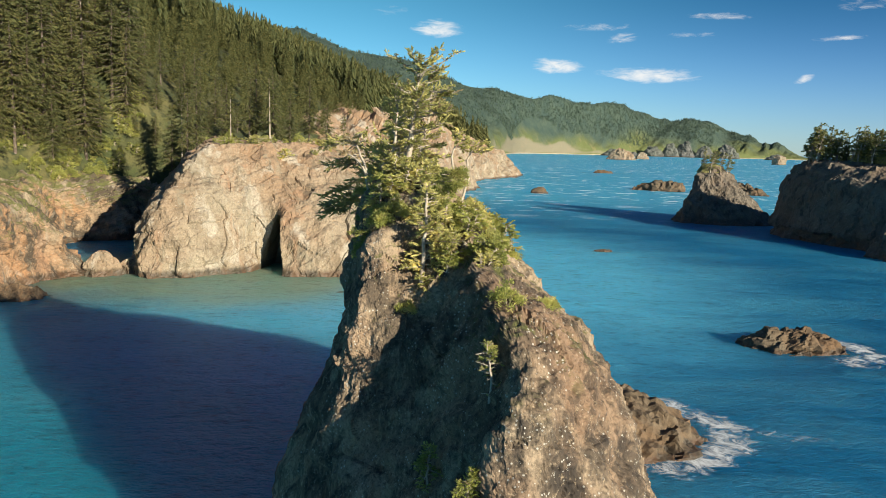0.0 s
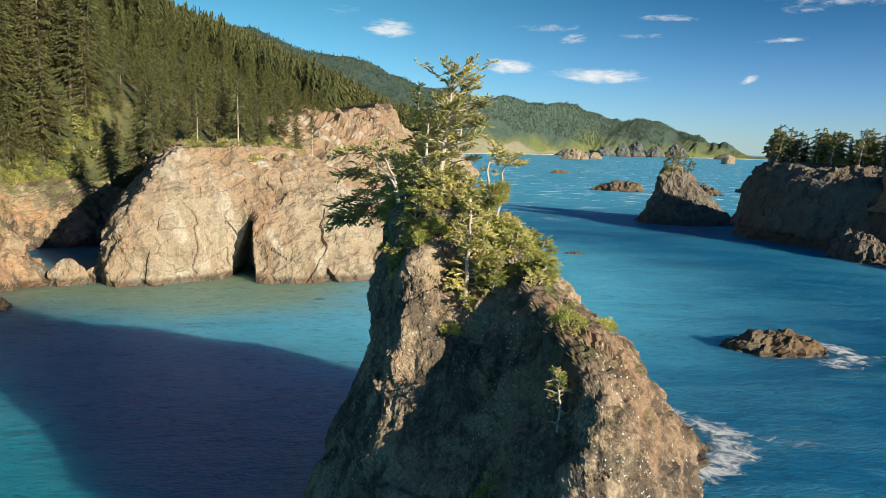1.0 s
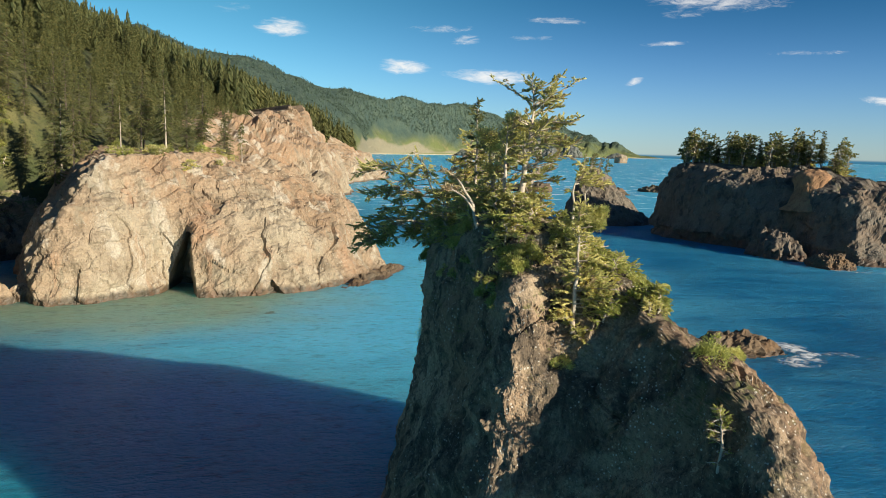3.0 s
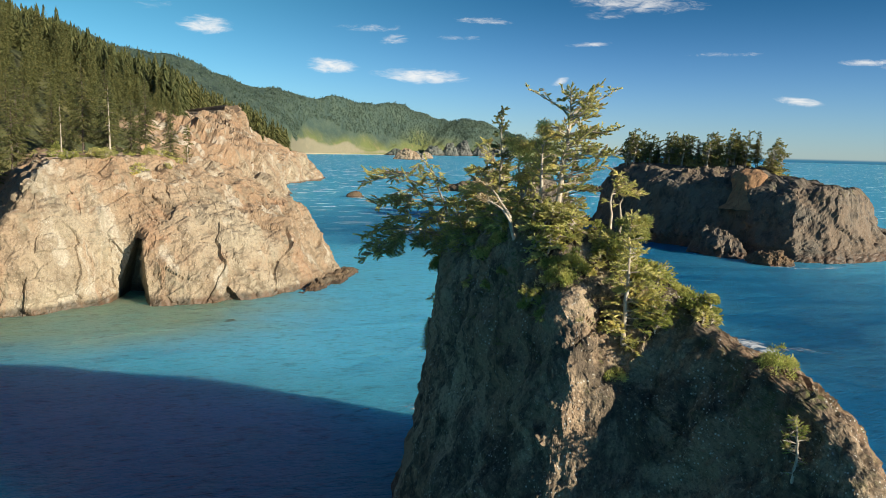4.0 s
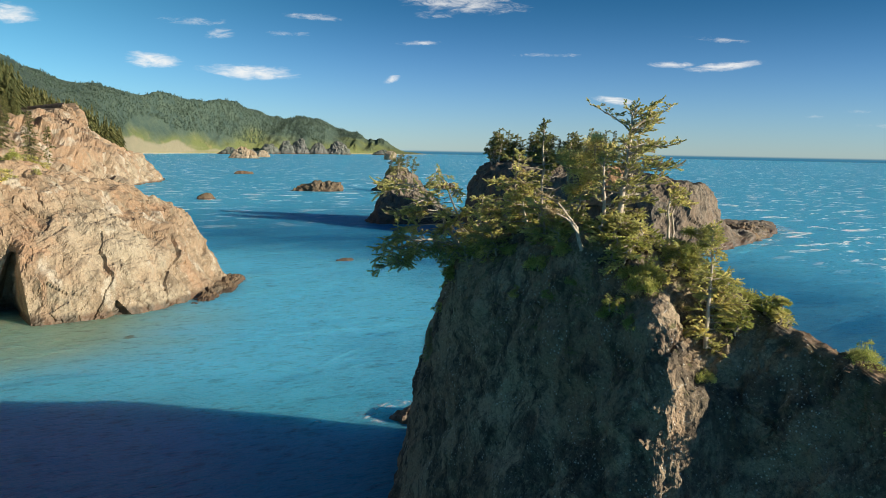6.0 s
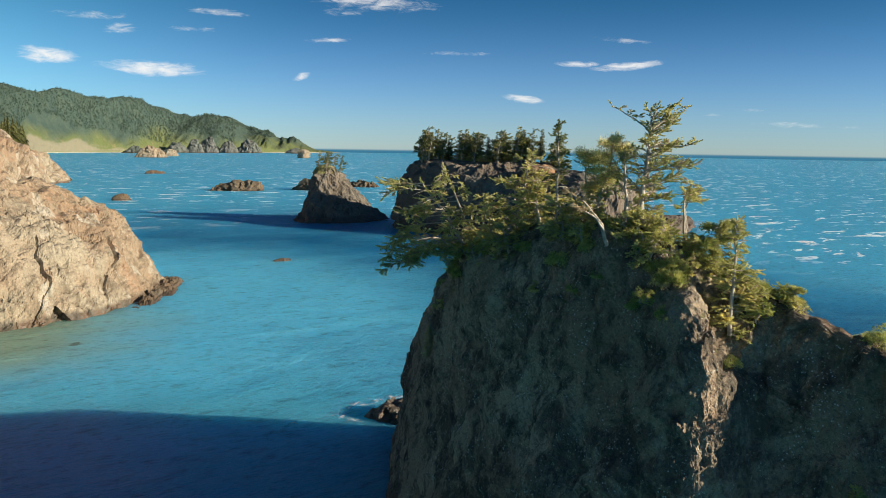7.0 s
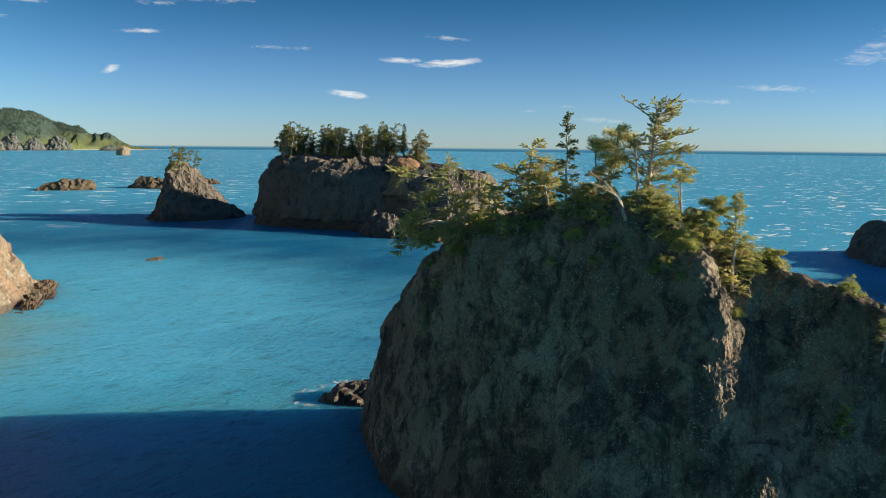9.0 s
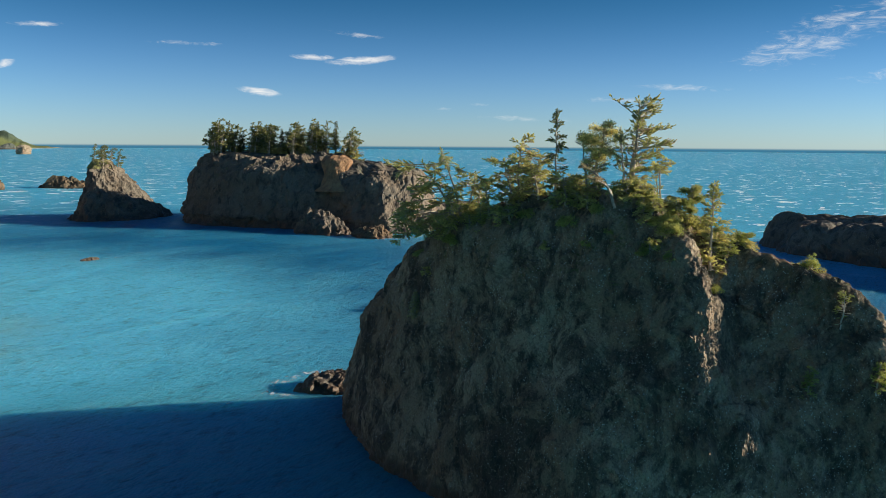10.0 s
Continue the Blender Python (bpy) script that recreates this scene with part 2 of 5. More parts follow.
def forest_floor_material():
    m, w, b = surface("forest_floor")
    pos = w.n("ShaderNodeNewGeometry").outputs["Position"]
    col = w.mix(w.ramp(w.noise(pos, 0.05, 5.0, 0.6), 0.4, 0.62), (0.05, 0.065, 0.02), (0.13, 0.12, 0.045))
    col = w.mix(w.ramp(w.noise(pos, 0.4, 5.0, 0.6), 0.45, 0.7), col, (0.03, 0.04, 0.016))
    w.put(b.inputs["Base Color"], col)
    b.inputs["Roughness"].default_value = 0.95
    w.put(b.inputs["Normal"], w.n("ShaderNodeBump", None, Strength=1.0, Distance=2.0, Height=w.noise(pos, 0.3, 6.0)).outputs[0])
    return m


def far_hill_material():
    m, w, b = surface("hazed_forest")
    geo = w.n("ShaderNodeNewGeometry")
    pos = geo.outputs["Position"]
    pz = w.n("ShaderNodeSeparateXYZ", None, Vector=pos).outputs[2]
    n1 = w.noise(pos, 0.004, 5.0, 0.6)
    n2 = w.noise(pos, 0.03, 6.0, 0.7)
    # forest greens shifted paler and bluer: distance haze put into the colour
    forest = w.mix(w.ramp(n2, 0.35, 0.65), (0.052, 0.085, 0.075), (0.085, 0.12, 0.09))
    grass = w.mix(w.ramp(n2, 0.52, 0.68), (0.14, 0.165, 0.065), (0.215, 0.20, 0.09))
    edge = w.math("ADD", pz, w.math("MULTIPLY", w.math("SUBTRACT", n1, 0.5), 240.0))
    edge = w.math("ADD", edge, w.math("MULTIPLY", w.math("SUBTRACT", n2, 0.5), 60.0))
    col = w.mix(w.ramp(edge, 20.0, 100.0, 1.0, 0.0), forest, grass)
    nz = w.n("ShaderNodeSeparateXYZ", None, Vector=geo.outputs["Normal"]).outputs[2]
    col = w.mix(w.ramp(nz, 0.12, 0.3, 0.7, 0.0), col, (0.30, 0.26, 0.2))
    sand = w.ramp(pz, 1.5, 4.0, 1.0, 0.0)
    col = w.mix(sand, col, (0.5, 0.44, 0.34))
    w.put(b.inputs["Base Color"], col)
    b.inputs["Roughness"].default_value = 1.0
    b.inputs["Specular IOR Level"].default_value = 0.1
    w.put(b.inputs["Normal"], w.n("ShaderNodeBump", None, Strength=0.8, Distance=25.0, Height=n2).outputs[0])
    return m


def sea_material():
    """Wind-ruffled water: body colour by depth and silt, with sky shine, shade tones and ripples painted in, chop of
    several lengths that tilts the sky's reflection, white caps offshore.
    """
    m, w, b = surface("sea_water")
    pos = w.n("ShaderNodeNewGeometry").outputs["Position"]
    x, y, z = w.n("ShaderNodeSeparateXYZ", None, Vector=pos).outputs
    big = w.noise(pos, 0.011, 4.0, 0.55, 0.5)
    patch = w.noise(w.scaled(pos, 0.5, 1.0, 1.0, 0.35), 0.05, 5.0, 0.6, 0.8)
    deep = w.mix(w.ramp(big, 0.35, 0.65), (0.004, 0.085, 0.19), (0.007, 0.12, 0.25))

    # ovals: sheltered, sandier water in the bay and along the shore, and painted light tones
    def oval(cx, cy, rx, ry, wobble):
        q = w.math("SQRT", w.math("ADD", w.math("POWER", w.math("ABSOLUTE", w.math("DIVIDE", w.math("SUBTRACT", x, cx), rx)), 2.0),
                                  w.math("POWER", w.math("ABSOLUTE", w.math("DIVIDE", w.math("SUBTRACT", y, cy), ry)), 2.0)))
        return w.math("ADD", q, w.math("MULTIPLY", w.math("SUBTRACT", w.noise(pos, 0.035, 4.0), 0.5), wobble))
    # offshore tone raised, standing in for the horizon sky's weakened reflection
    off = w.math("MAXIMUM", w.ramp(y, 300.0, 620.0), w.ramp(x, 120.0, 230.0))
    deep = w.mix(off, deep, (0.055, 0.31, 0.48))
    # oval over the stack's shadow, coloured paler to make up for weak sky light
    deep = w.mix(w.ramp(oval(-42.0, 120.0, 62.0, 70.0, 0.3), 0.5, 1.2, 0.9, 0.0), deep, (0.018, 0.21, 0.31))
    col = w.mix(w.ramp(oval(0.0, 235.0, 95.0, 125.0, 0.5), 0.4, 1.2, 0.95, 0.0), deep, (0.085, 0.385, 0.56))
    # near pool: the look of steeply seen, shaded water put into its colour
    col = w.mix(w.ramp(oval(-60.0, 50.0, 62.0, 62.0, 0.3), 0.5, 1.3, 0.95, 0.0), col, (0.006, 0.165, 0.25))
    # silt under the pale cliff
    col = w.mix(w.ramp(oval(-62.0, 206.0, 66.0, 44.0, 0.7), 0.45, 1.15, 0.85, 0.0), col, (0.17, 0.225, 0.125))
    # drifting streaks of paler and darker water
    col = w.mix(w.ramp(patch, 0.42, 0.66, 0.0, 0.14), col, (0.10, 0.40, 0.52))
    # dark floating weed off the cliff
    weed = w.math("MULTIPLY", w.ramp(w.noise(w.scaled(pos, 0.6, 1, 1), 0.16, 3.0, 0.6), 0.68, 0.72), w.ramp(oval(-55.0, 185.0, 50.0, 30.0, 0.3), 0.7, 1.0, 0.7, 0.0))
    col = w.mix(weed, col, (0.05, 0.05, 0.02))
    # wind streaked white caps, out on the open water
    cv = w.scaled(pos, 0.55, 1.0, 1.0, 0.6)
    caps = w.ramp(w.noise(cv, 0.09, 4.0, 0.7, 0.6), 0.585, 0.61)
    caps = w.math("MULTIPLY", caps, w.ramp(w.noise(pos, 0.007, 3.0), 0.30, 0.52))
    open_sea = w.math("MAXIMUM", w.ramp(y, 330.0, 650.0), w.ramp(x, 170.0, 300.0))
    caps = w.math("MULTIPLY", caps, open_sea)
    col = w.mix(caps, col, (0.88, 0.9, 0.9))
    b.inputs["IOR"].default_value = 1.33
    b.subsurface_method = "BURLEY"
    b.inputs["Subsurface Weight"].default_value = 0.75
    b.inputs["Subsurface Radius"].default_value = (4.0, 15.0, 19.0)
    b.inputs["Subsurface Scale"].default_value = 1.0
    b.inputs["Specular IOR Level"].default_value = 0.28
    b.inputs["Roughness"].default_value = 0.48
    # the ruffled skin: its own gloss and steeper ripples over the water's body colour
    b.inputs["Coat IOR"].default_value = 1.33
    b.inputs["Coat Roughness"].default_value = 0.2
    w.put(b.inputs["Coat Weight"], w.math("SUBTRACT", 0.05, w.math("MULTIPLY", caps, 0.05)))

    def crest(vec, scale, detail, dist):
        return w.math("SUBTRACT", 1.0, w.math("ABSOLUTE", w.math("MULTIPLY", w.math("SUBTRACT", w.noise(vec, scale, detail, 0.6, dist), 0.5), 3.0)))
    wv = w.scaled(pos, 0.42, 1.0, 1.0, 0.35)
    wx = w.scaled(pos, 0.5, 1.0, 1.0, -0.25)
    chop = w.math("ADD", w.math("MULTIPLY", crest(wv, 0.22, 3.0, 0.4), 0.28), w.math("MULTIPLY", crest(wx, 0.62, 4.0, 0.4), 0.46))
    chop = w.math("ADD", chop, w.math("MULTIPLY", crest(wv, 1.7, 4.0, 0.3), 0.26))
    # light crests and dark troughs painted into the colour, for rippled sky reflection
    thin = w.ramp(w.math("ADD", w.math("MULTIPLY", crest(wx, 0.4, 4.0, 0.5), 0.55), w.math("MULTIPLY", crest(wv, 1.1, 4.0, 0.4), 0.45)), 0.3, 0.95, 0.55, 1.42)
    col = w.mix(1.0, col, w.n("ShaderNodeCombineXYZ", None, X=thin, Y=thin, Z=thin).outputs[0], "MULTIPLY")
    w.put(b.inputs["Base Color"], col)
    gust = w.ramp(patch, 0.35, 0.62, 0.55, 1.25)
    chop = w.math("MULTIPLY", chop, gust)
    w.put(b.inputs["Normal"], w.n("ShaderNodeBump", None, Strength=1.0, Distance=0.85, Height=chop).outputs[0])
    w.put(b.inputs["Coat Normal"], w.n("ShaderNodeBump", None, Strength=1.0, Distance=1.5, Height=chop).outputs[0])
    return m


def foam_material():
    m, w, b = surface("sea_foam")
    pos = w.n("ShaderNodeNewGeometry").outputs["Position"]
    b.inputs["Base Color"].default_value = (0.8, 0.84, 0.85, 1)
    b.inputs["Roughness"].default_value = 0.8
    at = w.n("ShaderNodeAttribute", {"attribute_name": "cover"}).outputs["Fac"]
    lace = w.noise(pos, 0.35, 6.0, 0.65, 1.2)
    a = w.math("MULTIPLY", w.ramp(w.math("ADD", at, w.math("MULTIPLY", w.math("SUBTRACT", lace, 0.5), 4.2)), 0.6, 1.9), 0.95)
    w.put(b.inputs["Alpha"], a)
    return m


FAR_ROCK = rock_material("far_rock", (0.17, 0.17, 0.155), (0.07, 0.085, 0.075), (0.12, 0.14, 0.11), scale=0.06, wet=6.0)
SOIL = rock_material("orange_soil", (0.42, 0.25, 0.13), (0.22, 0.12, 0.065), (0.36, 0.2, 0.1), scale=0.7)
GRASS = rock_material("tip_grass", (0.24, 0.24, 0.08), (0.1, 0.11, 0.03), (0.3, 0.26, 0.11), scale=1.2)
# needles of the far mountain, with its haze mixed into their colour
HAZED_NEEDLES = leaf_material("hazed_needles", (0.045, 0.078, 0.068), (0.08, 0.11, 0.085), (0.11, 0.13, 0.085))
FLOOR_MAT, FAR_MAT, SEA_MAT, FOAM_MAT = forest_floor_material(), far_hill_material(), sea_material(), foam_material()


# ---------------------------------------------------------------- mesh tools
def mesh_from(name, verts, faces, material, smooth=False):
    me = bpy.data.meshes.new(name)
    verts, faces = np.asarray(verts, np.float32), np.asarray(faces, np.int32)
    k = faces.shape[1]
    me.vertices.add(len(verts)), me.loops.add(faces.size), me.polygons.add(len(faces))
    me.vertices.foreach_set("co", verts.ravel())
    me.loops.foreach_set("vertex_index", faces.ravel())
    me.polygons.foreach_set("loop_start", np.arange(0, faces.size, k, dtype=np.int32))
    me.polygons.foreach_set("use_smooth", np.full(len(faces), smooth))
    me.update(calc_edges=True)
    me.validate()
    if material:
        me.materials.append(material)
    return me


def part(name, me, parent, label=""):
    ob = new(name, me)
    ob.parent = parent
    return tagged(ob, label) if label else ob


def spline(rows, m, closed):
    """Catmull-Rom through rows of shape (k, ...) resampled to m rows."""
    p = np.asarray(rows, float)
    k = len(p)
    s = np.linspace(0, k if closed else k - 1, m, endpoint=not closed)
    i = np.minimum(np.floor(s).astype(int), k - 1 if closed else k - 2)
    f = (s - i).reshape((-1,) + (1,) * (p.ndim - 1))

    def at(j):
        return p[j % k] if closed else p[np.clip(j, 0, k - 1)]
    a, b, c, d = at(i - 1), at(i), at(i + 1), at(i + 2)
    return 0.5 * (2 * b + (c - a) * f + (2 * a - 5 * b + 4 * c - d) * f ** 2 + (3 * b - a - 3 * c + d) * f ** 3)


def grid_faces(nv, nu, closed):
    j, i = np.meshgrid(np.arange(nv - 1), np.arange(nu if closed else nu - 1), indexing="ij")
    a, b = j * nu + i, j * nu + (i + 1) % nu
    return np.stack([a, b, b + nu, a + nu], -1).reshape(-1, 4)


def grid_normals(g, closed):
    du = (np.roll(g, -1, 1) - np.roll(g, 1, 1)) if closed else np.gradient(g, axis=1)
    n = np.cross(du, np.gradient(g, axis=0))
    return n / np.maximum(np.linalg.norm(n, axis=2, keepdims=True), 1e-6)


def rough(g, n, amps, shift=0.0, stretch=0.7):
    """Pushes a grid of points along its normals by crags of several sizes. amps: (size in metres, height, kind)."""
    flat, push = g.reshape(-1, 3), np.zeros(g.shape[0] * g.shape[1])
    for size, height, kind in amps:
        q = (flat * (1 / size, 1 / size, stretch / size) + shift).tolist()
        if kind == "ridge":
            v = [noise.ridged_multi_fractal(p, 0.9, 2.1, 4, 1.0, 2.0) - 1.2 for p in q]
        elif kind == "bed":
            v = [noise.fractal(((p[0] * 0.94 + p[2] * 0.34) * 0.3, (p[1] * 0.94 - p[2] * 0.34) * 0.3, (p[2] * 0.9 - p[0] * 0.38 + p[1] * 0.25) * 1.7), 0.7, 2.2, 4) for p in q]
        elif kind == "block":
            v = []
            for p in q:
                a, b, c = p[0] * 0.94 + p[2] * 0.34, p[1] * 0.94 - p[2] * 0.34, (p[2] * 0.9 - p[0] * 0.3 + p[1] * 0.25) * 1.6
                t = noise.noise_vector((a * 0.8, b * 0.8, c * 0.8))
                e = Vector((a + 0.45 * t[0], b + 0.45 * t[1], c + 0.45 * t[2]))
                d, near = noise.voronoi(e)
                o = near[0]
                r = math.sin(o[0] * 127.1 + o[1] * 311.7 + o[2] * 74.7) * 43.7
                r2 = math.sin(o[0] * 61.1 + o[1] * 17.7 + o[2] * 174.7) * 23.1
                v.append((r - math.floor(r) - 0.5) * 0.8 + (e[0] - o[0]) * (r2 - math.floor(r2) - 0.5) * 1.3 - 0.1 * (d[1] - d[0] < 0.06))
        else:
            v = [noise.fractal(p, 0.8, 2.1, 4) for p in q]
        push += height * np.array(v)
    return g + n * push.reshape(g.shape[0], g.shape[1], 1)


def crag(contours, nu, nv, amps, shift=0.0, shape=None):
    """A rock body from level contours (height, outline), lowest first, lofted, closed on top and roughened."""
    ring = []
    for z, c in contours:
        p = spline(np.array(c, float), nu, True)
        ring.append(np.concatenate([p, np.full((nu, 1), float(z))], 1))
    g = spline(np.array(ring), nv, False)
    # keep heights monotone
    g[:, :, 2] = np.maximum.accumulate(g[:, :, 2], axis=0)
    n = grid_normals(g, True)
    for _ in range(6):
        n = n + np.roll(n, 3, 1) + np.roll(n, -3, 1)
        n[1:-1] += n[:-2] + n[2:]
        n /= np.maximum(np.linalg.norm(n, axis=2, keepdims=True), 1e-6)
    g2 = rough(g, n, amps, shift)
    if shape is not None:
        g2 = shape(g2)
    tip = g2[-1].mean(0)
    verts = np.concatenate([g2.reshape(-1, 3), tip[None]])
    faces = grid_faces(nv, nu, True)
    last = (nv - 1) * nu + np.arange(nu)
    cap = np.stack([last, (nv - 1) * nu + (np.arange(nu) + 1) % nu, np.full(nu, nv * nu), np.full(nu, nv * nu)], 1)
    return verts, faces, cap, g2


def crag_mesh(name, contours, nu, nv, amps, material, shift=0.0, shape=None):
    verts, faces, cap, g = crag(contours, nu, nv, amps, shift, shape)
    me = bpy.data.meshes.new(name)
    loops = np.concatenate([faces.ravel(), cap[:, :3].ravel()]).astype(np.int32)
    starts = np.concatenate([np.arange(len(faces)) * 4, len(faces) * 4 + np.arange(len(cap)) * 3]).astype(np.int32)
    me.vertices.add(len(verts)), me.loops.add(len(loops)), me.polygons.add(len(starts))
    me.vertices.foreach_set("co", verts.astype(np.float32).ravel())
    me.loops.foreach_set("vertex_index", loops)
    me.polygons.foreach_set("loop_start", starts)
    me.polygons.foreach_set("use_smooth", np.zeros(len(starts), bool))
    me.update(calc_edges=True)
    me.materials.append(material)
    return me, g


def blob_contours(cx, cy, rx, ry, rot, top, tip=(0, 0), low=-2.0, n=10, seed=1, prof=((0.0, 1.0), (0.35, 0.86), (0.7, 0.62), (0.92, 0.34), (1.0, 0.12))):
    """Level outlines of a simple rock: an uneven ellipse that shrinks towards an offset summit."""
    rnd = random.Random(seed)
    wob = [1 + rnd.uniform(-0.16, 0.16) for _ in range(n)]
    out = []
    for f, s in ((low / top, 1.12), *prof):
        ring = []
        for i in range(n):
            a = 2 * math.pi * i / n
            r = s * wob[i] * (1 + rnd.uniform(-0.05, 0.05))
            u, v = rx * r * math.cos(a), ry * r * math.sin(a)
            ring.append((cx + tip[0] * max(f, 0) + u * math.cos(rot) - v * math.sin(rot), cy + tip[1] * max(f, 0) + u * math.sin(rot) + v * math.cos(rot)))
        out.append((top * f, ring))
    return out


# ---------------------------------------------------------------- sea
def build_sea():
    r = np.concatenate([np.linspace(0, 60, 6)[1:], np.geomspace(70, 4900, 60)])
    a = np.linspace(0, 2 * math.pi, 180, endpoint=False)
    g = np.stack([r[:, None] * np.cos(a), r[:, None] * np.sin(a), np.zeros((len(r), 180))], -1)
    verts, faces = g.reshape(-1, 3), grid_faces(len(r), 180, True)
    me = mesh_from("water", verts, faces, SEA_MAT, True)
    bm = bmesh.new()
    bm.from_mesh(me)
    bm.verts.ensure_lookup_table()
    ring = [bm.verts[k] for k in range(180)]
    bm.faces.new(ring)
    bm.to_mesh(me)
    bm.free()
    return tagged(new("water", me), "wind-ruffled blue-green sea reaching to the horizon", "sea", kind="structure")


build_sea()

# ---------------------------------------------------------------- the sea stack
STACK_FOOT = [(6, 33), (1, 39), (-8.5, 46.5), (-15, 52), (-16, 64), (-13, 78), (-8, 95), (6, 114), (18, 104), (21, 86), (21, 62), (17, 42)]
STACK_12 = [(3.4, 37), (-0.2, 43), (-6.6, 49.5), (-10.6, 55.5), (-12.5, 64), (-9.8, 78), (-5.6, 93.5), (5, 108), (12, 99), (15, 82), (14.5, 60), (12, 44)]
STACK_20 = [(2.7, 41), (0.6, 46.2), (-2.6, 52.3), (-8.5, 55), (-9.3, 66), (-8.6, 77), (-5.8, 89.5), (2.2, 101), (8, 93), (10, 78), (11, 58), (9.5, 46)]
STACK_25 = [(3.2, 43.5), (1.6, 47.5), (-2.5, 54.5), (-7.3, 54.8), (-8.6, 65), (-8.1, 77), (-6.3, 86), (-0.3, 94), (5, 88), (6, 74), (7.5, 56), (6.5, 48)]
STACK_29 = [(0.5, 54), (-1, 55.5), (-3, 57), (-6, 56.8), (-7.9, 64.5), (-7.4, 76), (-6.5, 82.5), (-2.6, 88.5), (1.5, 83), (3, 70), (3, 60), (2, 55)]
STACK_32 = [(-2, 59), (-3, 59.3), (-4.3, 59.5), (-5.6, 60.5), (-7, 64.5), (-6.2, 70), (-5.4, 76), (-3.6, 79), (-2, 73), (-0.5, 67), (-0.5, 62), (-1, 60)]
STACK_34 = [(-4 + 1.3 * math.sin(math.pi + i * math.pi / 6), 64.5 + 2.5 * math.cos(math.pi + i * math.pi / 6)) for i in range(12)]
stack_me, stack_g = crag_mesh("sea_rock", [(-3, STACK_FOOT), (12, STACK_12), (20, STACK_20), (25, STACK_25), (29, STACK_29), (32, STACK_32), (34, STACK_34)],
                              960, 250, [(9, 0.7, "soft"), (6.5, 0.15, "block"), (4.0, 0.45, "ridge"), (2.6, 0.3, "block"), (2.0, 0.25, "bed"), (1.1, 0.16, "block"), (0.5, 0.14, "soft")], STACK_ROCK)
tagged(new("sea_rock", stack_me), "steep brown rock sea stack, lichen-specked, with a tree-grown top", "sea stack")

# ---------------------------------------------------------------- mainland cliffs
C1_FOOT = [(-80, 205), (-68, 200), (-57, 209), (-47, 217), (-43.5, 208.5), (-27, 208.5), (-12, 218), (2, 231), (17, 256), (8, 272), (-8, 300), (-60, 330), (-100, 300), (-96, 255)]
C1_4 = [(-79.5, 206.5), (-68, 202), (-57, 211), (-46.5, 219), (-43, 210.5), (-27, 212), (-12, 222), (-1, 236), (8, 256), (3, 268), (-12, 298), (-60, 330), (-98, 300), (-94, 255)]
C1_15 = [(-77, 210), (-68, 206), (-57, 213.5), (-46.5, 220), (-42, 216), (-27, 220), (-14, 232), (-3, 246), (2, 257), (0, 265), (-16, 294), (-60, 328), (-95, 298), (-90, 255)]
C1_22 = [(-73, 214), (-67, 211), (-57, 217), (-47, 224), (-39, 224), (-30, 230), (-20, 241), (-9, 254), (-4, 258), (-7, 264), (-22, 290), (-60, 325), (-92, 296), (-86, 255)]
C1_29 = [(-69, 219), (-65, 218), (-58, 221), (-50, 227), (-44, 232), (-37, 238), (-30, 247), (-25, 254), (-24, 259), (-26, 266), (-34, 286), (-60, 318), (-85, 292), (-80, 255)]
C1_34 = [(-66, 226), (-63, 225), (-59, 227), (-54, 231), (-50, 237), (-46, 244), (-43, 250), (-42, 256), (-42, 262), (-43, 270), (-48, 284), (-62, 300), (-75, 285), (-72, 255)]


def sea_cave(g):
    """Hollows a tall cleft and a low cave out of the cliff's foot."""
    x, y, z = g[..., 0], g[..., 1], g[..., 2]
    front = np.clip((245 - y) / 10, 0, 1)
    half = 2.6 * np.clip(1 - z / 16, 0.0, 1) + 0.3
    mid_x = -46.6 + 0.12 * z
    k = np.clip(1.6 - np.abs(x - mid_x) / half, 0, 1) * (z < 15) * front
    g[..., 1] += k * (12 - 0.5 * z)
    half2 = 2.0 * np.clip(1 - z / 3.5, 0, 1) + 0.05
    k2 = np.clip(1.5 - np.abs(x + 24) / half2, 0, 1) * (z < 3.5) * front
    g[..., 1] += k2 * 3
    return g


c1_me, c1_g = crag_mesh("cliff", [(-3, C1_FOOT), (4, C1_4), (15, C1_15), (22, C1_22), (29, C1_29), (34, C1_34)], 1100, 160,
                        [(22, 2.2, "soft"), (11, 1.2, "ridge"), (6, 0.7, "bed"), (9, 1.3, "block"), (3.6, 0.6, "block"), (2.2, 0.4, "soft")], CLIFF_ROCK, 7.0, sea_cave)
tagged(new("headland_cliff", c1_me), "pale tan sandstone headland cliff with a sea cave at its foot", "cliff", kind="structure")

LH_FOOT = [(-150, 120), (-112, 140), (-95, 163), (-90, 171), (-97, 188), (-92, 198), (-86, 206), (-98, 216), (-112, 240), (-118, 264), (-102, 272), (-100, 300), (-170, 300), (-190, 180)]
LH_6 = [(-152, 122), (-116, 144), (-102, 165), (-98, 174), (-101, 189), (-98, 197), (-95, 203), (-103, 216), (-116, 240), (-121, 262), (-104, 276), (-102, 300), (-170, 300), (-190, 180)]
LH_15 = [(-154, 125), (-118, 149), (-102, 166), (-98, 176), (-99, 189), (-97, 196), (-97, 202), (-108, 217), (-119, 240), (-123, 262), (-106, 279), (-104, 300), (-170, 300), (-190, 180)]
LH_26 = [(-158, 130), (-126, 154), (-108, 170), (-104, 178), (-105, 188), (-107, 196), (-113, 207), (-122, 224), (-128, 243), (-131, 262), (-112, 286), (-110, 302), (-170, 302), (-190, 180)]
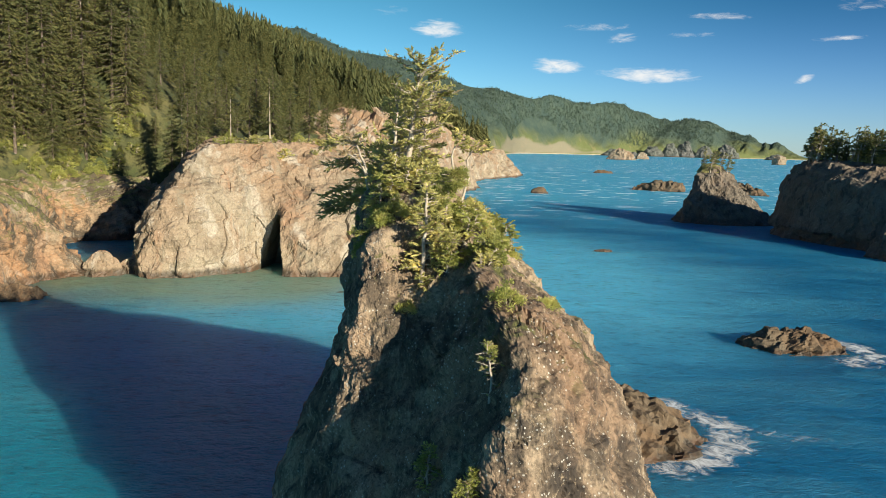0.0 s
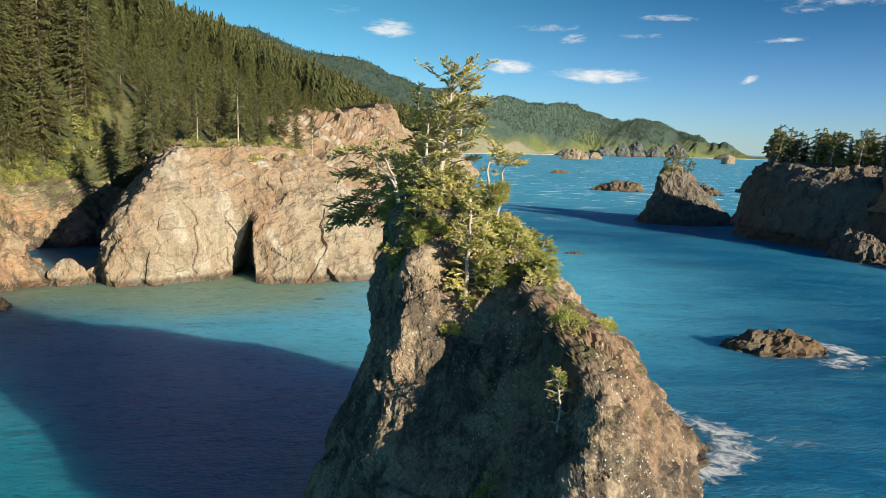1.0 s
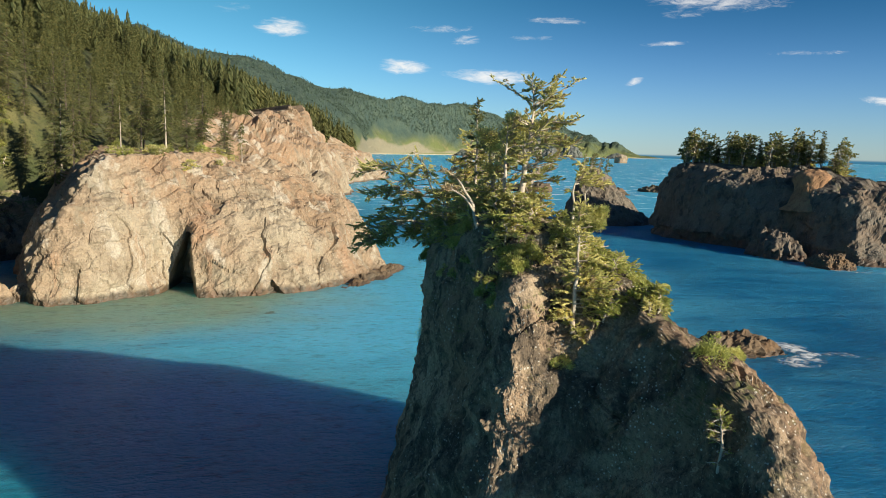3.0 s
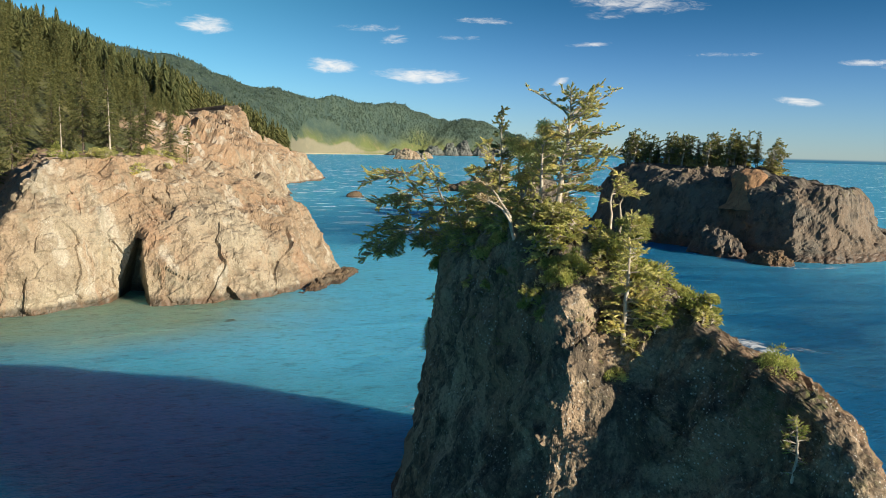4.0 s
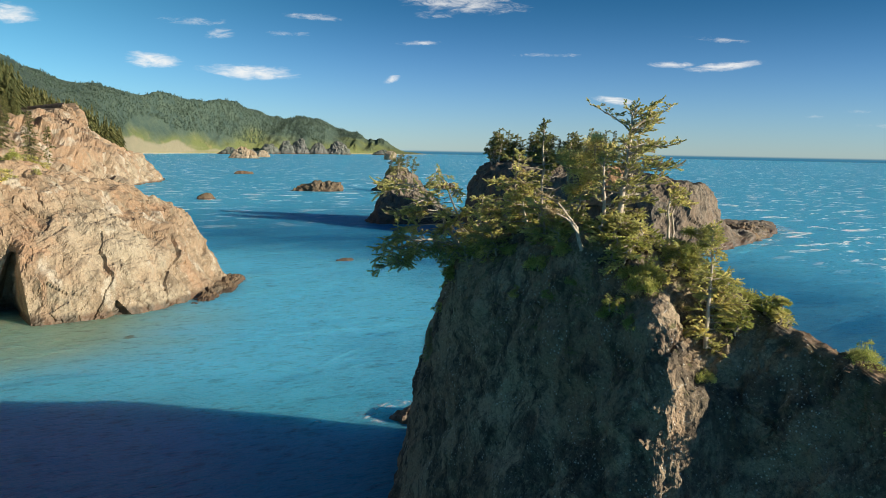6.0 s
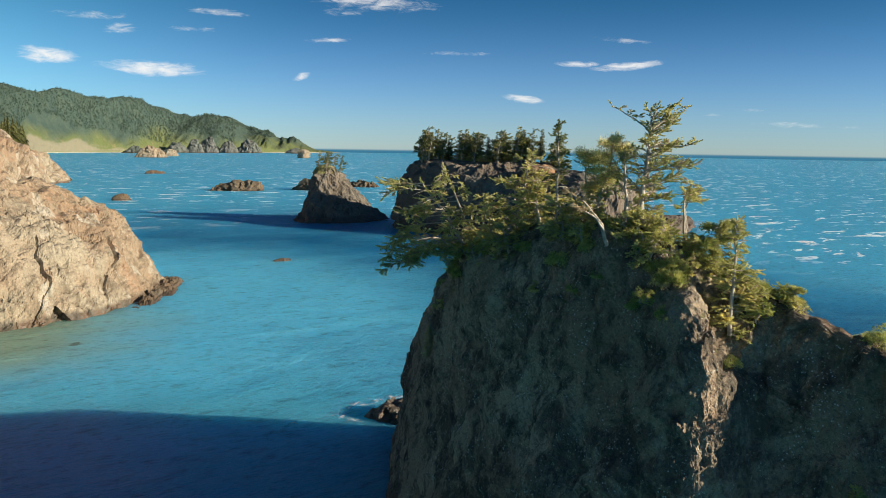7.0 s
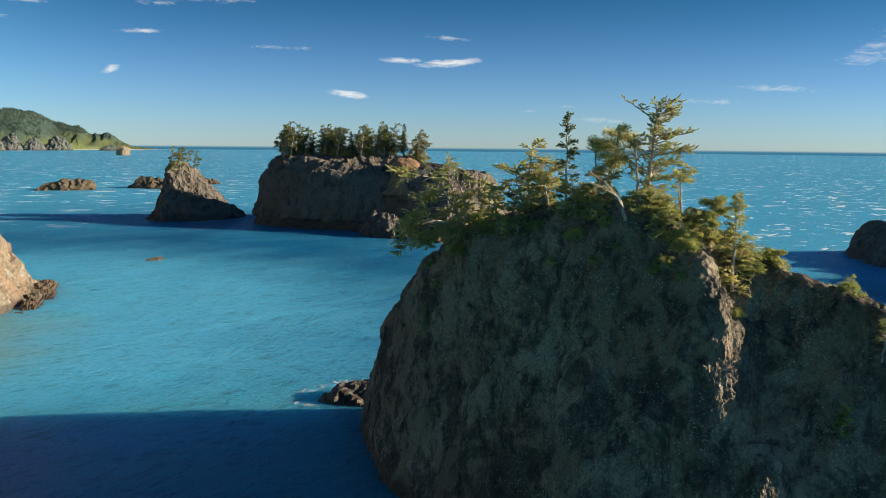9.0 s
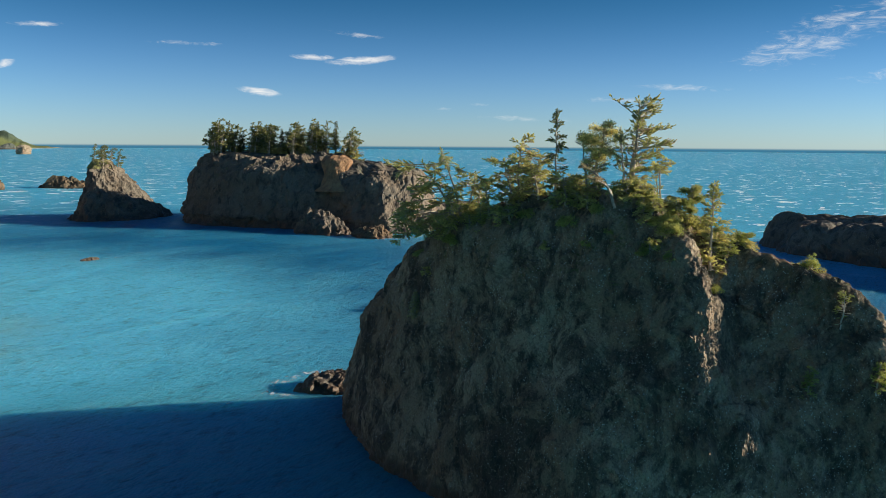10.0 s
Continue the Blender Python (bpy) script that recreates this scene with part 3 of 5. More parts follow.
lh_me, lh_g = crag_mesh("cove_cliff", [(-3, LH_FOOT), (6, LH_6), (12.5, LH_15), (20, LH_26), (20.2, [(x - 32, y + 3) for x, y in LH_26])], 420, 110,
                        [(20, 2.0, "soft"), (9, 1.0, "ridge"), (6, 1.2, "bed"), (8, 1.3, "block"), (3.2, 0.4, "block"), (1.3, 0.3, "soft")], COVE_ROCK, 21.0)
tagged(new("cove_cliff", lh_me), "tan and rusty rock cliff round a narrow shaded cove", "cliff", kind="structure")

C2_FOOT = [(6, 380), (10, 440), (11, 527), (30, 640), (33, 745), (60, 830), (98, 915), (80, 960), (10, 1000), (-150, 900), (-150, 400), (-40, 340)]
C2_25 = [(-2, 392), (0, 450), (0, 530), (14, 640), (18, 750), (44, 835), (70, 905), (60, 940), (0, 980), (-150, 900), (-150, 400), (-50, 352)]
C2_45 = [(-22, 440), (-14, 480), (-10, 540), (-4, 620), (-10, 720), (0, 790), (10, 830), (0, 860), (-30, 900), (-150, 860), (-150, 430), (-60, 400)]
C2_57 = [(-30, 530), (-22, 535), (-16, 555), (-14, 575), (-24, 600), (-40, 640), (-60, 690), (-80, 720), (-100, 720), (-140, 700), (-140, 520), (-80, 500)]
c2_me, c2_g = crag_mesh("far_cliff", [(-4, C2_FOOT), (25, C2_25), (45, C2_45), (57, C2_57)], 420, 90,
                        [(45, 6.0, "soft"), (22, 3.5, "ridge"), (14, 4.0, "block"), (6, 1.5, "block")], CLIFF_ROCK, 35.0)
tagged(new("farther_cliff", c2_me), "bare tan headland cliff with a rounded summit", "cliff", kind="structure")


# ---------------------------------------------------------------- wooded hillside
COAST_Y = [90, 150, 185, 205, 225, 245, 285, 305, 420, 560, 760, 900, 1300]
COAST_X = [-160, -122, -109, -114, -134, -147, -126, -80, -40, -50, -30, 52, 60]


def coast_x(y):
    return float(np.interp(y, COAST_Y, COAST_X))


def ground_height(x, y):
    """Height of the wooded hill behind the cliffs."""
    d = coast_x(y) - x
    h = 19.5 + 15.5 * min(1, max(0, (y - 250) / 50)) + (0.35 * min(max(d, 0), 16) if y < 300 else 0) + 14 * min(1, max(0, (y - 330) / 200))
    h -= 20 * min(1, max(0, (y - 680) / 170))
    h += 0.52 * max(d, 0) ** 0.97 if d < 260 else 0.52 * 260 ** 0.97 + 0.15 * (d - 260)
    if d < 0:
        h += 2.2 * d
    return max(h + 6 * noise.fractal((x / 70, y / 70, 0.3), 1.0, 2.0, 3), -8)


def build_hill():
    xs, ys = np.linspace(-640, 20, 190), np.linspace(90, 1250, 230)
    g = np.array([[(x, y, ground_height(x, y)) for x in xs] for y in ys])
    me = mesh_from("hillside", g.reshape(-1, 3), grid_faces(230, 190, False), FLOOR_MAT, True)
    tagged(new("ground", me), "steep hillside floor of dry grass and brush under the trees", "hillside", kind="structure")


build_hill()


# ---------------------------------------------------------------- far mountain coast
FAR_RIDGE = [(-1400, 1500, 260), (-700, 2100, 330), (-260, 2750, 330), (60, 3000, 268), (330, 3250, 248), (600, 3500, 222), (850, 3750, 222), (1100, 3950, 172),
             (1330, 4120, 166), (1560, 4230, 118), (1700, 4200, 76), (1880, 4220, 34), (2060, 4200, -8), (2240, 4160, -20)]
FAR_COAST = [(-700, 1050), (-160, 1400), (100, 2000), (210, 2600), (300, 3030), (480, 3250), (690, 3430), (900, 3600),
             (1060, 3640), (1260, 3720), (1450, 3830), (1700, 3960), (1960, 4060), (2260, 4110)]


def build_far():
    rows = []
    for f, hz in ((-0.03, -6), (0.0, 0.0), (0.03, 0.03), (0.09, 0.24), (0.32, 0.46), (0.66, 0.76), (1.0, 1.0), (1.35, 0.8), (1.8, 0.3)):
        rows.append([(c[0] + (r[0] - c[0]) * f, c[1] + (r[1] - c[1]) * f, r[2] * hz if hz >= 0 else hz) for c, r in zip(FAR_COAST, FAR_RIDGE)])
    g = spline(np.array([spline(np.array(r, float), 330, False) for r in rows]), 90, False)
    flat = g.reshape(-1, 3)
    k = np.clip(flat[:, 2] / 70, 0, 1)
    dz = np.array([noise.ridged_multi_fractal((p[0] / 420, p[1] / 420, 0.5), 0.9, 2.1, 5, 1.0, 2.0) - 1.2 for p in flat])
    flat[:, 2] += dz * k * 34
    # gullies running down to the shore
    side = np.array([noise.ridged_multi_fractal((p[0] / 130 - p[1] / 260, p[1] / 900, 3.5), 0.9, 2.1, 4, 1.0, 2.0) - 1.1 for p in flat])
    flat[:, 2] += side * np.clip(flat[:, 2] / 40, 0, 1) * np.clip((230 - flat[:, 2]) / 120, 0, 1) * 26
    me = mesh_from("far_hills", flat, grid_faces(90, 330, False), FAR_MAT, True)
    tagged(new("backdrop", me), "long forested coastal mountain with grassy bluffs above a beach", "mountain", kind="structure")
    return flat.reshape(90, 330, 3)


far_g = build_far()

# ---------------------------------------------------------------- islands and skerries
ST = blob_contours(148, 414, 31, 19, 0.05, 28, tip=(-9, 3), seed=4, prof=((0.0, 1.0), (0.25, 0.72), (0.55, 0.47), (0.85, 0.32), (1.0, 0.2)))
st_me, st_g = crag_mesh("islet", ST, 260, 80, [(12, 1.2, "soft"), (7, 1.6, "ridge"), (5, 1.0, "block"), (2, 0.5, "block")], ISLAND_ROCK, 50.0)
tagged(new("islet", st_me), "small pyramid-shaped rock islet with a grassy tip", "islet")

IS_FOOT = [(147, 362), (152, 326), (160, 304), (168, 285), (180, 254), (210, 252), (260, 275), (300, 300), (318, 330), (280, 350), (230, 380), (180, 400)]
IS_3 = [(x + (225 - x) * 0.05, y + (320 - y) * 0.05) for x, y in IS_FOOT]
IS_5 = [(150, 364), (153, 327), (162, 307), (171, 288), (181, 259), (207, 256), (234, 268), (248, 289), (254, 314), (246, 338), (218, 376), (180, 395)]
IS_12 = [(152, 364), (155, 328), (164, 308), (173, 290), (183, 263), (205, 259), (228, 272), (240, 292), (246, 314), (240, 335), (215, 372), (180, 391)]
IS_24 = [(154, 362), (157, 330), (165, 311), (177, 296), (186, 268), (206, 263), (224, 276), (234, 294), (238, 313), (232, 328), (212, 348), (186, 364)]
IS_27 = [(156, 360), (159, 331), (167, 312), (180, 298), (190, 275), (204, 271), (214, 283), (220, 298), (221, 314), (216, 328), (205, 344), (186, 358)]
IS_32 = [(159, 358), (163, 336), (170, 319), (184, 310), (192, 303), (198, 304), (200, 310), (202, 318), (202, 326), (200, 332), (195, 342), (182, 352)]
is_me, is_g = crag_mesh("island", [(-3, IS_FOOT), (3, IS_3), (5, IS_5), (12, IS_12), (24, IS_24), (27, IS_27), (32, IS_32), (33.5, [((x + 188) / 2, (y + 326) / 2) for x, y in IS_32])], 520, 110,
                        [(18, 1.8, "soft"), (11, 1.0, "ridge"), (8, 1.3, "block"), (4, 0.5, "bed"), (3.2, 0.45, "block"), (1.6, 0.25, "soft")], ISLAND_ROCK, 60.0)
tagged(new("island", is_me), "dark flat-topped rock island with a wind-bent grove on it", "island")


soil_me, _ = crag_mesh("soil_bank", blob_contours(170, 283, 8, 5.5, -1.0, 33.0, tip=(15, 11), low=17.0, seed=41, prof=((0.62, 0.8), (0.72, 0.7), (0.82, 0.8), (0.93, 0.9), (1.0, 0.4))), 80, 24, [(3, 0.5, "soft"), (1.5, 0.3, "block")], SOIL, 3.0)
part("soil_bank", soil_me, bpy.data.objects["island"], "bare orange soil bank")
cap_me, _ = crag_mesh("grass_cap", blob_contours(139.5, 417, 6.5, 5, 0.1, 29.6, low=25.0, seed=42, prof=((0.88, 1.0), (0.94, 0.85), (0.98, 0.55), (1.0, 0.2))), 70, 20, [(2, 0.4, "soft")], GRASS, 5.0)
part("grass_cap", cap_me, bpy.data.objects["islet"], "yellow-green grass cap")


def skerry(name, label, material=REEF_ROCK, **k):
    cs = blob_contours(**k)
    size = math.sqrt(k["rx"] * k["ry"]) if k["rx"] > 3 * k["ry"] else max(k["rx"], k["ry"])
    nu = 90 if size > 3 else 50
    me, g = crag_mesh(name, cs, nu, 30, [(size * 0.7, size * 0.07, "soft"), (size * 0.35, size * 0.05, "ridge"), (size * 0.3, size * 0.14, "block"), (size * 0.12, size * 0.05, "block")], material, k["seed"] * 3.1)
    return tagged(new(name, me), label, "rock")


skerry("skerry", "low brown rock washed by breaking waves", cx=66, cy=149, rx=10, ry=5.5, rot=-0.15, top=3.4, seed=11, low=-1.5)
skerry("skerry", "rust-brown rock ledge in the surf at the stack's foot", cx=24, cy=101, rx=9.5, ry=9, rot=0.3, top=5.0, tip=(-3, 1), seed=12, low=-1.5)
skerry("skerry", "black wet rock at the stack's foot", material=ISLAND_ROCK, cx=10, cy=119, rx=7, ry=4, rot=-0.6, top=2.6, seed=13, low=-1.5)
skerry("skerry", "flat brown reef far out in the bay", cx=190, cy=700, rx=24, ry=12, rot=-0.5, top=9, seed=14, tip=(6, -4))
skerry("skerry", "flat brown reef far out in the bay", cx=255, cy=685, rx=22, ry=11, rot=-0.9, top=9, seed=15)
skerry("skerry", "small reef with surf", cx=324, cy=720, rx=18, ry=8, rot=-0.9, top=6, seed=16)
skerry("skerry", "small round brown rock in the bay", cx=75, cy=608, rx=6.5, ry=5, rot=0, top=4.5, seed=17)
skerry("skerry", "rock barely awash with foam", cx=57, cy=280, rx=3.4, ry=1.4, rot=0, top=0.8, seed=18, low=-0.6)
skerry("skerry", "dark rock awash amid a line of foam", cx=225, cy=1108, rx=12, ry=6, rot=0, top=4, seed=19)
skerry("skerry", "pointed triangular rock slab beside the island", material=ISLAND_ROCK, cx=162, cy=280, rx=8, ry=13, rot=0.3, top=9.5, tip=(1, 5), seed=20)
skerry("skerry", "low rust-topped rock beside the island", cx=166, cy=255, rx=7, ry=9, rot=0.4, top=4.5, seed=21)
skerry("skerry", "pale crag off the far beach", material=CLIFF_ROCK, cx=520, cy=2330, rx=42, ry=24, rot=-0.3, top=30, tip=(6, 0), seed=22)
skerry("skerry", "pale crag off the far beach", material=CLIFF_ROCK, cx=640, cy=2560, rx=22, ry=14, rot=0, top=22, seed=23)
skerry("skerry", "block-shaped far rock pillar", material=CLIFF_ROCK, cx=985, cy=2340, rx=20, ry=16, rot=0, top=25, seed=24, prof=((0.0, 1.0), (0.5, 0.95), (0.85, 0.85), (0.97, 0.6), (1.0, 0.3)))

for cx, cy, r, h, s in ((700, 3290, 40, 44, 51), (760, 3190, 26, 30, 52), (930, 3560, 60, 70, 53), (1010, 3560, 44, 96, 54), (1090, 3610, 50, 110, 55), (1190, 3640, 46, 84, 56),
                        (1290, 3660, 70, 100, 58), (1500, 3600, 44, 40, 61)):
    skerry("pinnacle", "grey jagged rock pinnacle off the far mountain's shore", material=FAR_ROCK, cx=cx, cy=cy, rx=r, ry=r * 0.7, rot=-0.4, top=h * 0.62, tip=(r * 0.2, 0), seed=s,
           prof=((0.0, 1.0), (0.3, 0.8), (0.6, 0.55), (0.85, 0.35), (1.0, 0.12)))
skerry("rock_ledge", "low ochre wave-cut ledge below the island's end", cx=262, cy=290, rx=36, ry=13, rot=0.5, top=4.2, seed=73, low=-1.5)
skerry("rock_ledge", "low rust-red wave-cut ledge at the headland's foot", cx=6.5, cy=242, rx=21, ry=4.5, rot=1.1, top=1.5, seed=71, low=-1.2)
skerry("boulder", "angular tan boulder at the cove's mouth", material=CLIFF_ROCK, cx=-87, cy=204, rx=5.5, ry=4, rot=0.5, top=6.0, seed=31)
skerry("boulder", "low tan boulder at the cove's mouth", material=CLIFF_ROCK, cx=-80.5, cy=209, rx=5, ry=3, rot=0.2, top=3.6, seed=32)
skerry("boulder", "flat weed-dark boulder below the cove cliff", material=REEF_ROCK, cx=-93, cy=172, rx=7, ry=5, rot=0.4, top=3.0, seed=33)

DK_FOOT = [(170, 30), (196, 55), (206, 73), (224, 104), (246, 124), (262, 126), (270, 108), (300, 80), (330, 20), (260, 0)]
DK_8 = [(180, 32), (204, 56), (214, 74), (230, 102), (248, 117), (258, 119), (264, 104), (290, 76), (310, 20), (255, 5)]
DK_10 = [(186, 34), (209, 54), (220, 72), (235, 96), (249, 110), (254, 111), (256, 98), (280, 70), (300, 20), (250, 8)]
DK_22 = [(196, 34), (216, 46), (226, 52), (236, 58), (242, 62), (246, 62), (250, 58), (262, 44), (270, 24), (250, 12)]
DK_34 = [(212, 28), (222, 34), (228, 38), (234, 40), (238, 42), (242, 42), (246, 40), (252, 32), (254, 24), (240, 18)]
dk_me, dk_g = crag_mesh("dark_headland", [(-3, DK_FOOT), (8, DK_8), (10.5, DK_10), (17, DK_22), (25, DK_34)], 300, 80, [(18, 1.8, "soft"), (9, 1.6, "ridge"), (5, 1.1, "block")], ISLAND_ROCK, 80.0)
tagged(new("rock_headland", dk_me), "dark rock headland in shade with a low outer arm", "headland")


# ---------------------------------------------------------------- ground contact
def bvh_of(*obs):
    vs, fs = [], []
    for ob in obs:
        base = len(vs)
        vs += [v.co.copy() for v in ob.data.vertices]
        fs += [[base + i for i in p.vertices] for p in ob.data.polygons]
    return BVHTree.FromPolygons(vs, fs)


def drop(tree, x, y, top=400.0):
    """Height of the first surface below (x, y, top)."""
    hit = tree.ray_cast(Vector((x, y, top)), Vector((0, 0, -1)))
    return hit[0].z if hit[0] is not None else None


STACK_BVH = bvh_of(bpy.data.objects["sea_rock"])
LAND_BVH = bvh_of(*[bpy.data.objects[n] for n in ("ground", "headland_cliff", "cove_cliff", "farther_cliff")])
ISLE_BVH = bvh_of(bpy.data.objects["island"], bpy.data.objects["islet"])


# ---------------------------------------------------------------- plant meshes
def tube(path, radii, sides):
    """Verts and faces of a tapering round limb along a path."""
    p = np.asarray(path, float)
    d = np.gradient(p, axis=0)
    d /= np.maximum(np.linalg.norm(d, axis=1, keepdims=True), 1e-6)
    ref = np.where(np.abs(d[:, 2:3]) > 0.9, [[1.0, 0, 0]], [[0, 0, 1.0]])
    u = np.cross(d, ref)
    u /= np.maximum(np.linalg.norm(u, axis=1, keepdims=True), 1e-6)
    v = np.cross(d, u)
    a = np.linspace(0, 2 * math.pi, sides, endpoint=False)
    r = np.asarray(radii, float)[:, None, None]
    ring = p[:, None] + r * (u[:, None] * np.cos(a)[None, :, None] + v[:, None] * np.sin(a)[None, :, None])
    return ring.reshape(-1, 3), grid_faces(len(p), sides, True)


class Plant:
    """Gathers wood and leaf quads for one plant."""

    def __init__(self, seed):
        self.r = random.Random(seed)
        self.wv, self.wf, self.wn = [], [], 0
        self.c, self.d, self.l, self.w = [], [], [], []

    def limb(self, path, radii, sides):
        v, f = tube(path, radii, sides)
        self.wv.append(v), self.wf.append(f + self.wn)
        self.wn += len(v)

    def spray(self, at, way, length, width):
        self.c.append(at), self.d.append(way), self.l.append(length), self.w.append(width)

    def leaves(self):
        """Kite-shaped needle sprays, one quad each, with random roll."""
        c, d = np.array(self.c, float), np.array(self.d, float)
        d /= np.maximum(np.linalg.norm(d, axis=1, keepdims=True), 1e-6)
        rng = np.random.RandomState(self.r.randrange(10 ** 6))
        side = np.cross(d, rng.normal(size=d.shape) * 1.3 + [0, 0, 0.6])
        side /= np.maximum(np.linalg.norm(side, axis=1, keepdims=True), 1e-6)
        l, w = np.array(self.l)[:, None], np.array(self.w)[:, None]
        sag = np.array([[0, 0, -0.12]]) * l
        q = np.stack([c - d * l * 0.15, c + d * l * 0.45 + side * w * 0.5, c + d * l + sag, c + d * l * 0.45 - side * w * 0.5], 1)
        return q.reshape(-1, 3), np.arange(len(c) * 4).reshape(-1, 4)

    def meshes(self, name, bark, leaf):
        wood = mesh_from(name + "_wood", np.concatenate(self.wv), np.concatenate(self.wf), bark, True) if self.wv else None
        v, f = self.leaves()
        return wood, mesh_from(name + "_leaves", v, f, leaf)


def spruce(seed, h, r, bare, ragged=0.25, dens=1.0, fine=1.0, bark=None, leaf=None):
    """A tall straight spruce: whorls of sagging boughs made of many short sprays."""
    P = Plant(seed)
    R = P.r
    n = 9
    lean = (R.uniform(-0.02, 0.02), R.uniform(-0.02, 0.02))
    P.limb([(lean[0] * h * (i / (n - 1)) ** 2, lean[1] * h * (i / (n - 1)) ** 2, h * i / (n - 1) - (0.6 if i == 0 else 0)) for i in range(n)],
           [0.014 * h * (1 - 0.96 * i / (n - 1)) + 0.02 for i in range(n)], 7)
    z = bare * h
    while z < h * 0.985:
        f = (z - bare * h) / (h * (1 - bare))
        reach = r * (1 - f) ** 0.75 * (0.55 + 0.45 * min(1, f * 5))
        for k in range(R.choice((4, 5, 5, 6))):
            if R.random() < ragged * (1.25 - f):
                continue
            a = R.uniform(0, 2 * math.pi)
            ln = reach * R.choice((R.uniform(0.35, 0.7), R.uniform(0.7, 1.25))) + 0.02 * h
            rise = 0.28 * f - 0.22 + R.uniform(-0.1, 0.1)
            x0, y0 = lean[0] * h * (z / h) ** 2, lean[1] * h * (z / h) ** 2
            ca, sa = math.cos(a), math.sin(a)
            if fine < 1 or k == 0:
                P.limb([(x0, y0, z), (x0 + ca * ln * 0.85, y0 + sa * ln * 0.85, z + rise * ln * 0.8)], [0.0035 * h * (1 - f) + 0.02, 0.015], 3)
            m = max(2, int(ln / (0.034 * h) * dens))
            for i in range(m):
                g = (i + 0.6) / m
                px, py, pz = x0 + ca * ln * g, y0 + sa * ln * g, z + rise * ln * g - 0.1 * ln * g * g
                for s in (-1, 1):
                    sw = s * R.uniform(0.35, 1.0)
                    way = (ca - sa * sw, sa + ca * sw, rise - R.uniform(0.15, 0.75))
                    P.spray((px, py, pz + R.uniform(-0.1, 0.1)), way, 0.058 * h * R.uniform(0.6, 1.3) * (1.15 - 0.5 * f) * fine, 0.0175 * h * fine)
        z += h * 0.0185 / dens * R.uniform(0.75, 1.25)
    return P.meshes("spruce", bark or BARK, leaf or NEEDLES)


def pad(P, at, size, n, length, flat=0.45, up=0.3):
    """A flattened cushion of needle sprays round a twig's end."""
    R = P.r
    for _ in range(n):
        v = Vector((R.gauss(0, 1), R.gauss(0, 1), R.gauss(0, 1) * flat))
        if v.length < 1e-3:
            continue
        v = v.normalized() * R.random() ** 0.45
        p = (at[0] + v.x * size, at[1] + v.y * size, at[2] + v.z * size)
        P.spray(p, (v.x + R.uniform(-0.4, 0.4), v.y + R.uniform(-0.4, 0.4), v.z + up + R.uniform(-0.3, 0.4)), length * R.uniform(0.7, 1.3), length * 0.4)


def bough(P, pts, start, twig, leaf_len, droop=0.1, gap=0.2, dry=None, dry_share=0.0):
    """Dresses a limb with side twigs that fan out level from it, each clad in overlapping needle sprays."""
    R = P.r
    pts = np.asarray(pts, float)
    seg = np.linalg.norm(np.diff(pts, axis=0), axis=1)
    run = np.concatenate([[0], np.cumsum(seg)])
    total = run[-1]
    s, side = start * total, 1
    ways = []
    while s < total:
        ways.append((s, side))
        s += leaf_len * R.uniform(0.25, 0.45)
        side = -side
    ways.append((total * 0.999, 0))
    for s, side in ways:
        if side and R.random() < gap:
            continue
        i = min(int(np.searchsorted(run, s, side="right")) - 1, len(seg) - 1)
        base = pts[i] + (pts[i + 1] - pts[i]) * ((s - run[i]) / max(seg[i], 1e-6))
        d = (pts[i + 1] - pts[i]) / max(seg[i], 1e-6)
        flat = np.array([-d[1], d[0], 0.0])
        flat /= max(np.linalg.norm(flat), 1e-6)
        g = s / total
        roll = R.uniform(-0.5, 1.1)
        w = d * R.uniform(0.45, 0.9) + flat * side * math.cos(roll) * 0.9 + np.array([0, 0, 0.8 * math.sin(roll) - droop])
        w /= np.linalg.norm(w)
        tl = twig * (1.15 - 0.65 * g) * R.uniform(0.55, 1.15) if side else twig * 0.5
        if tl > 0.35:
            P.limb([base, base + w * tl * 0.8], [0.014, 0.006], 3)
        Q = dry if dry is not None and R.random() < dry_share else P
        n = max(2, int(tl / (leaf_len * 0.24)))
        for k in range(n):
            f = (k + 0.8) / n
            c = base + w * tl * f + np.array([0, 0, -droop * 0.5 * tl * f * f])
            for sgn in (-1, 1, 0):
                v = w + np.array([R.uniform(-0.5, 0.5), R.uniform(-0.5, 0.5), R.uniform(-0.25, 0.5)]) + sgn * 0.45 * np.array([-w[1], w[0], 0])
                Q.spray(c, v, leaf_len * R.uniform(0.8, 1.4) * (1.1 - 0.35 * f), leaf_len * 0.3)


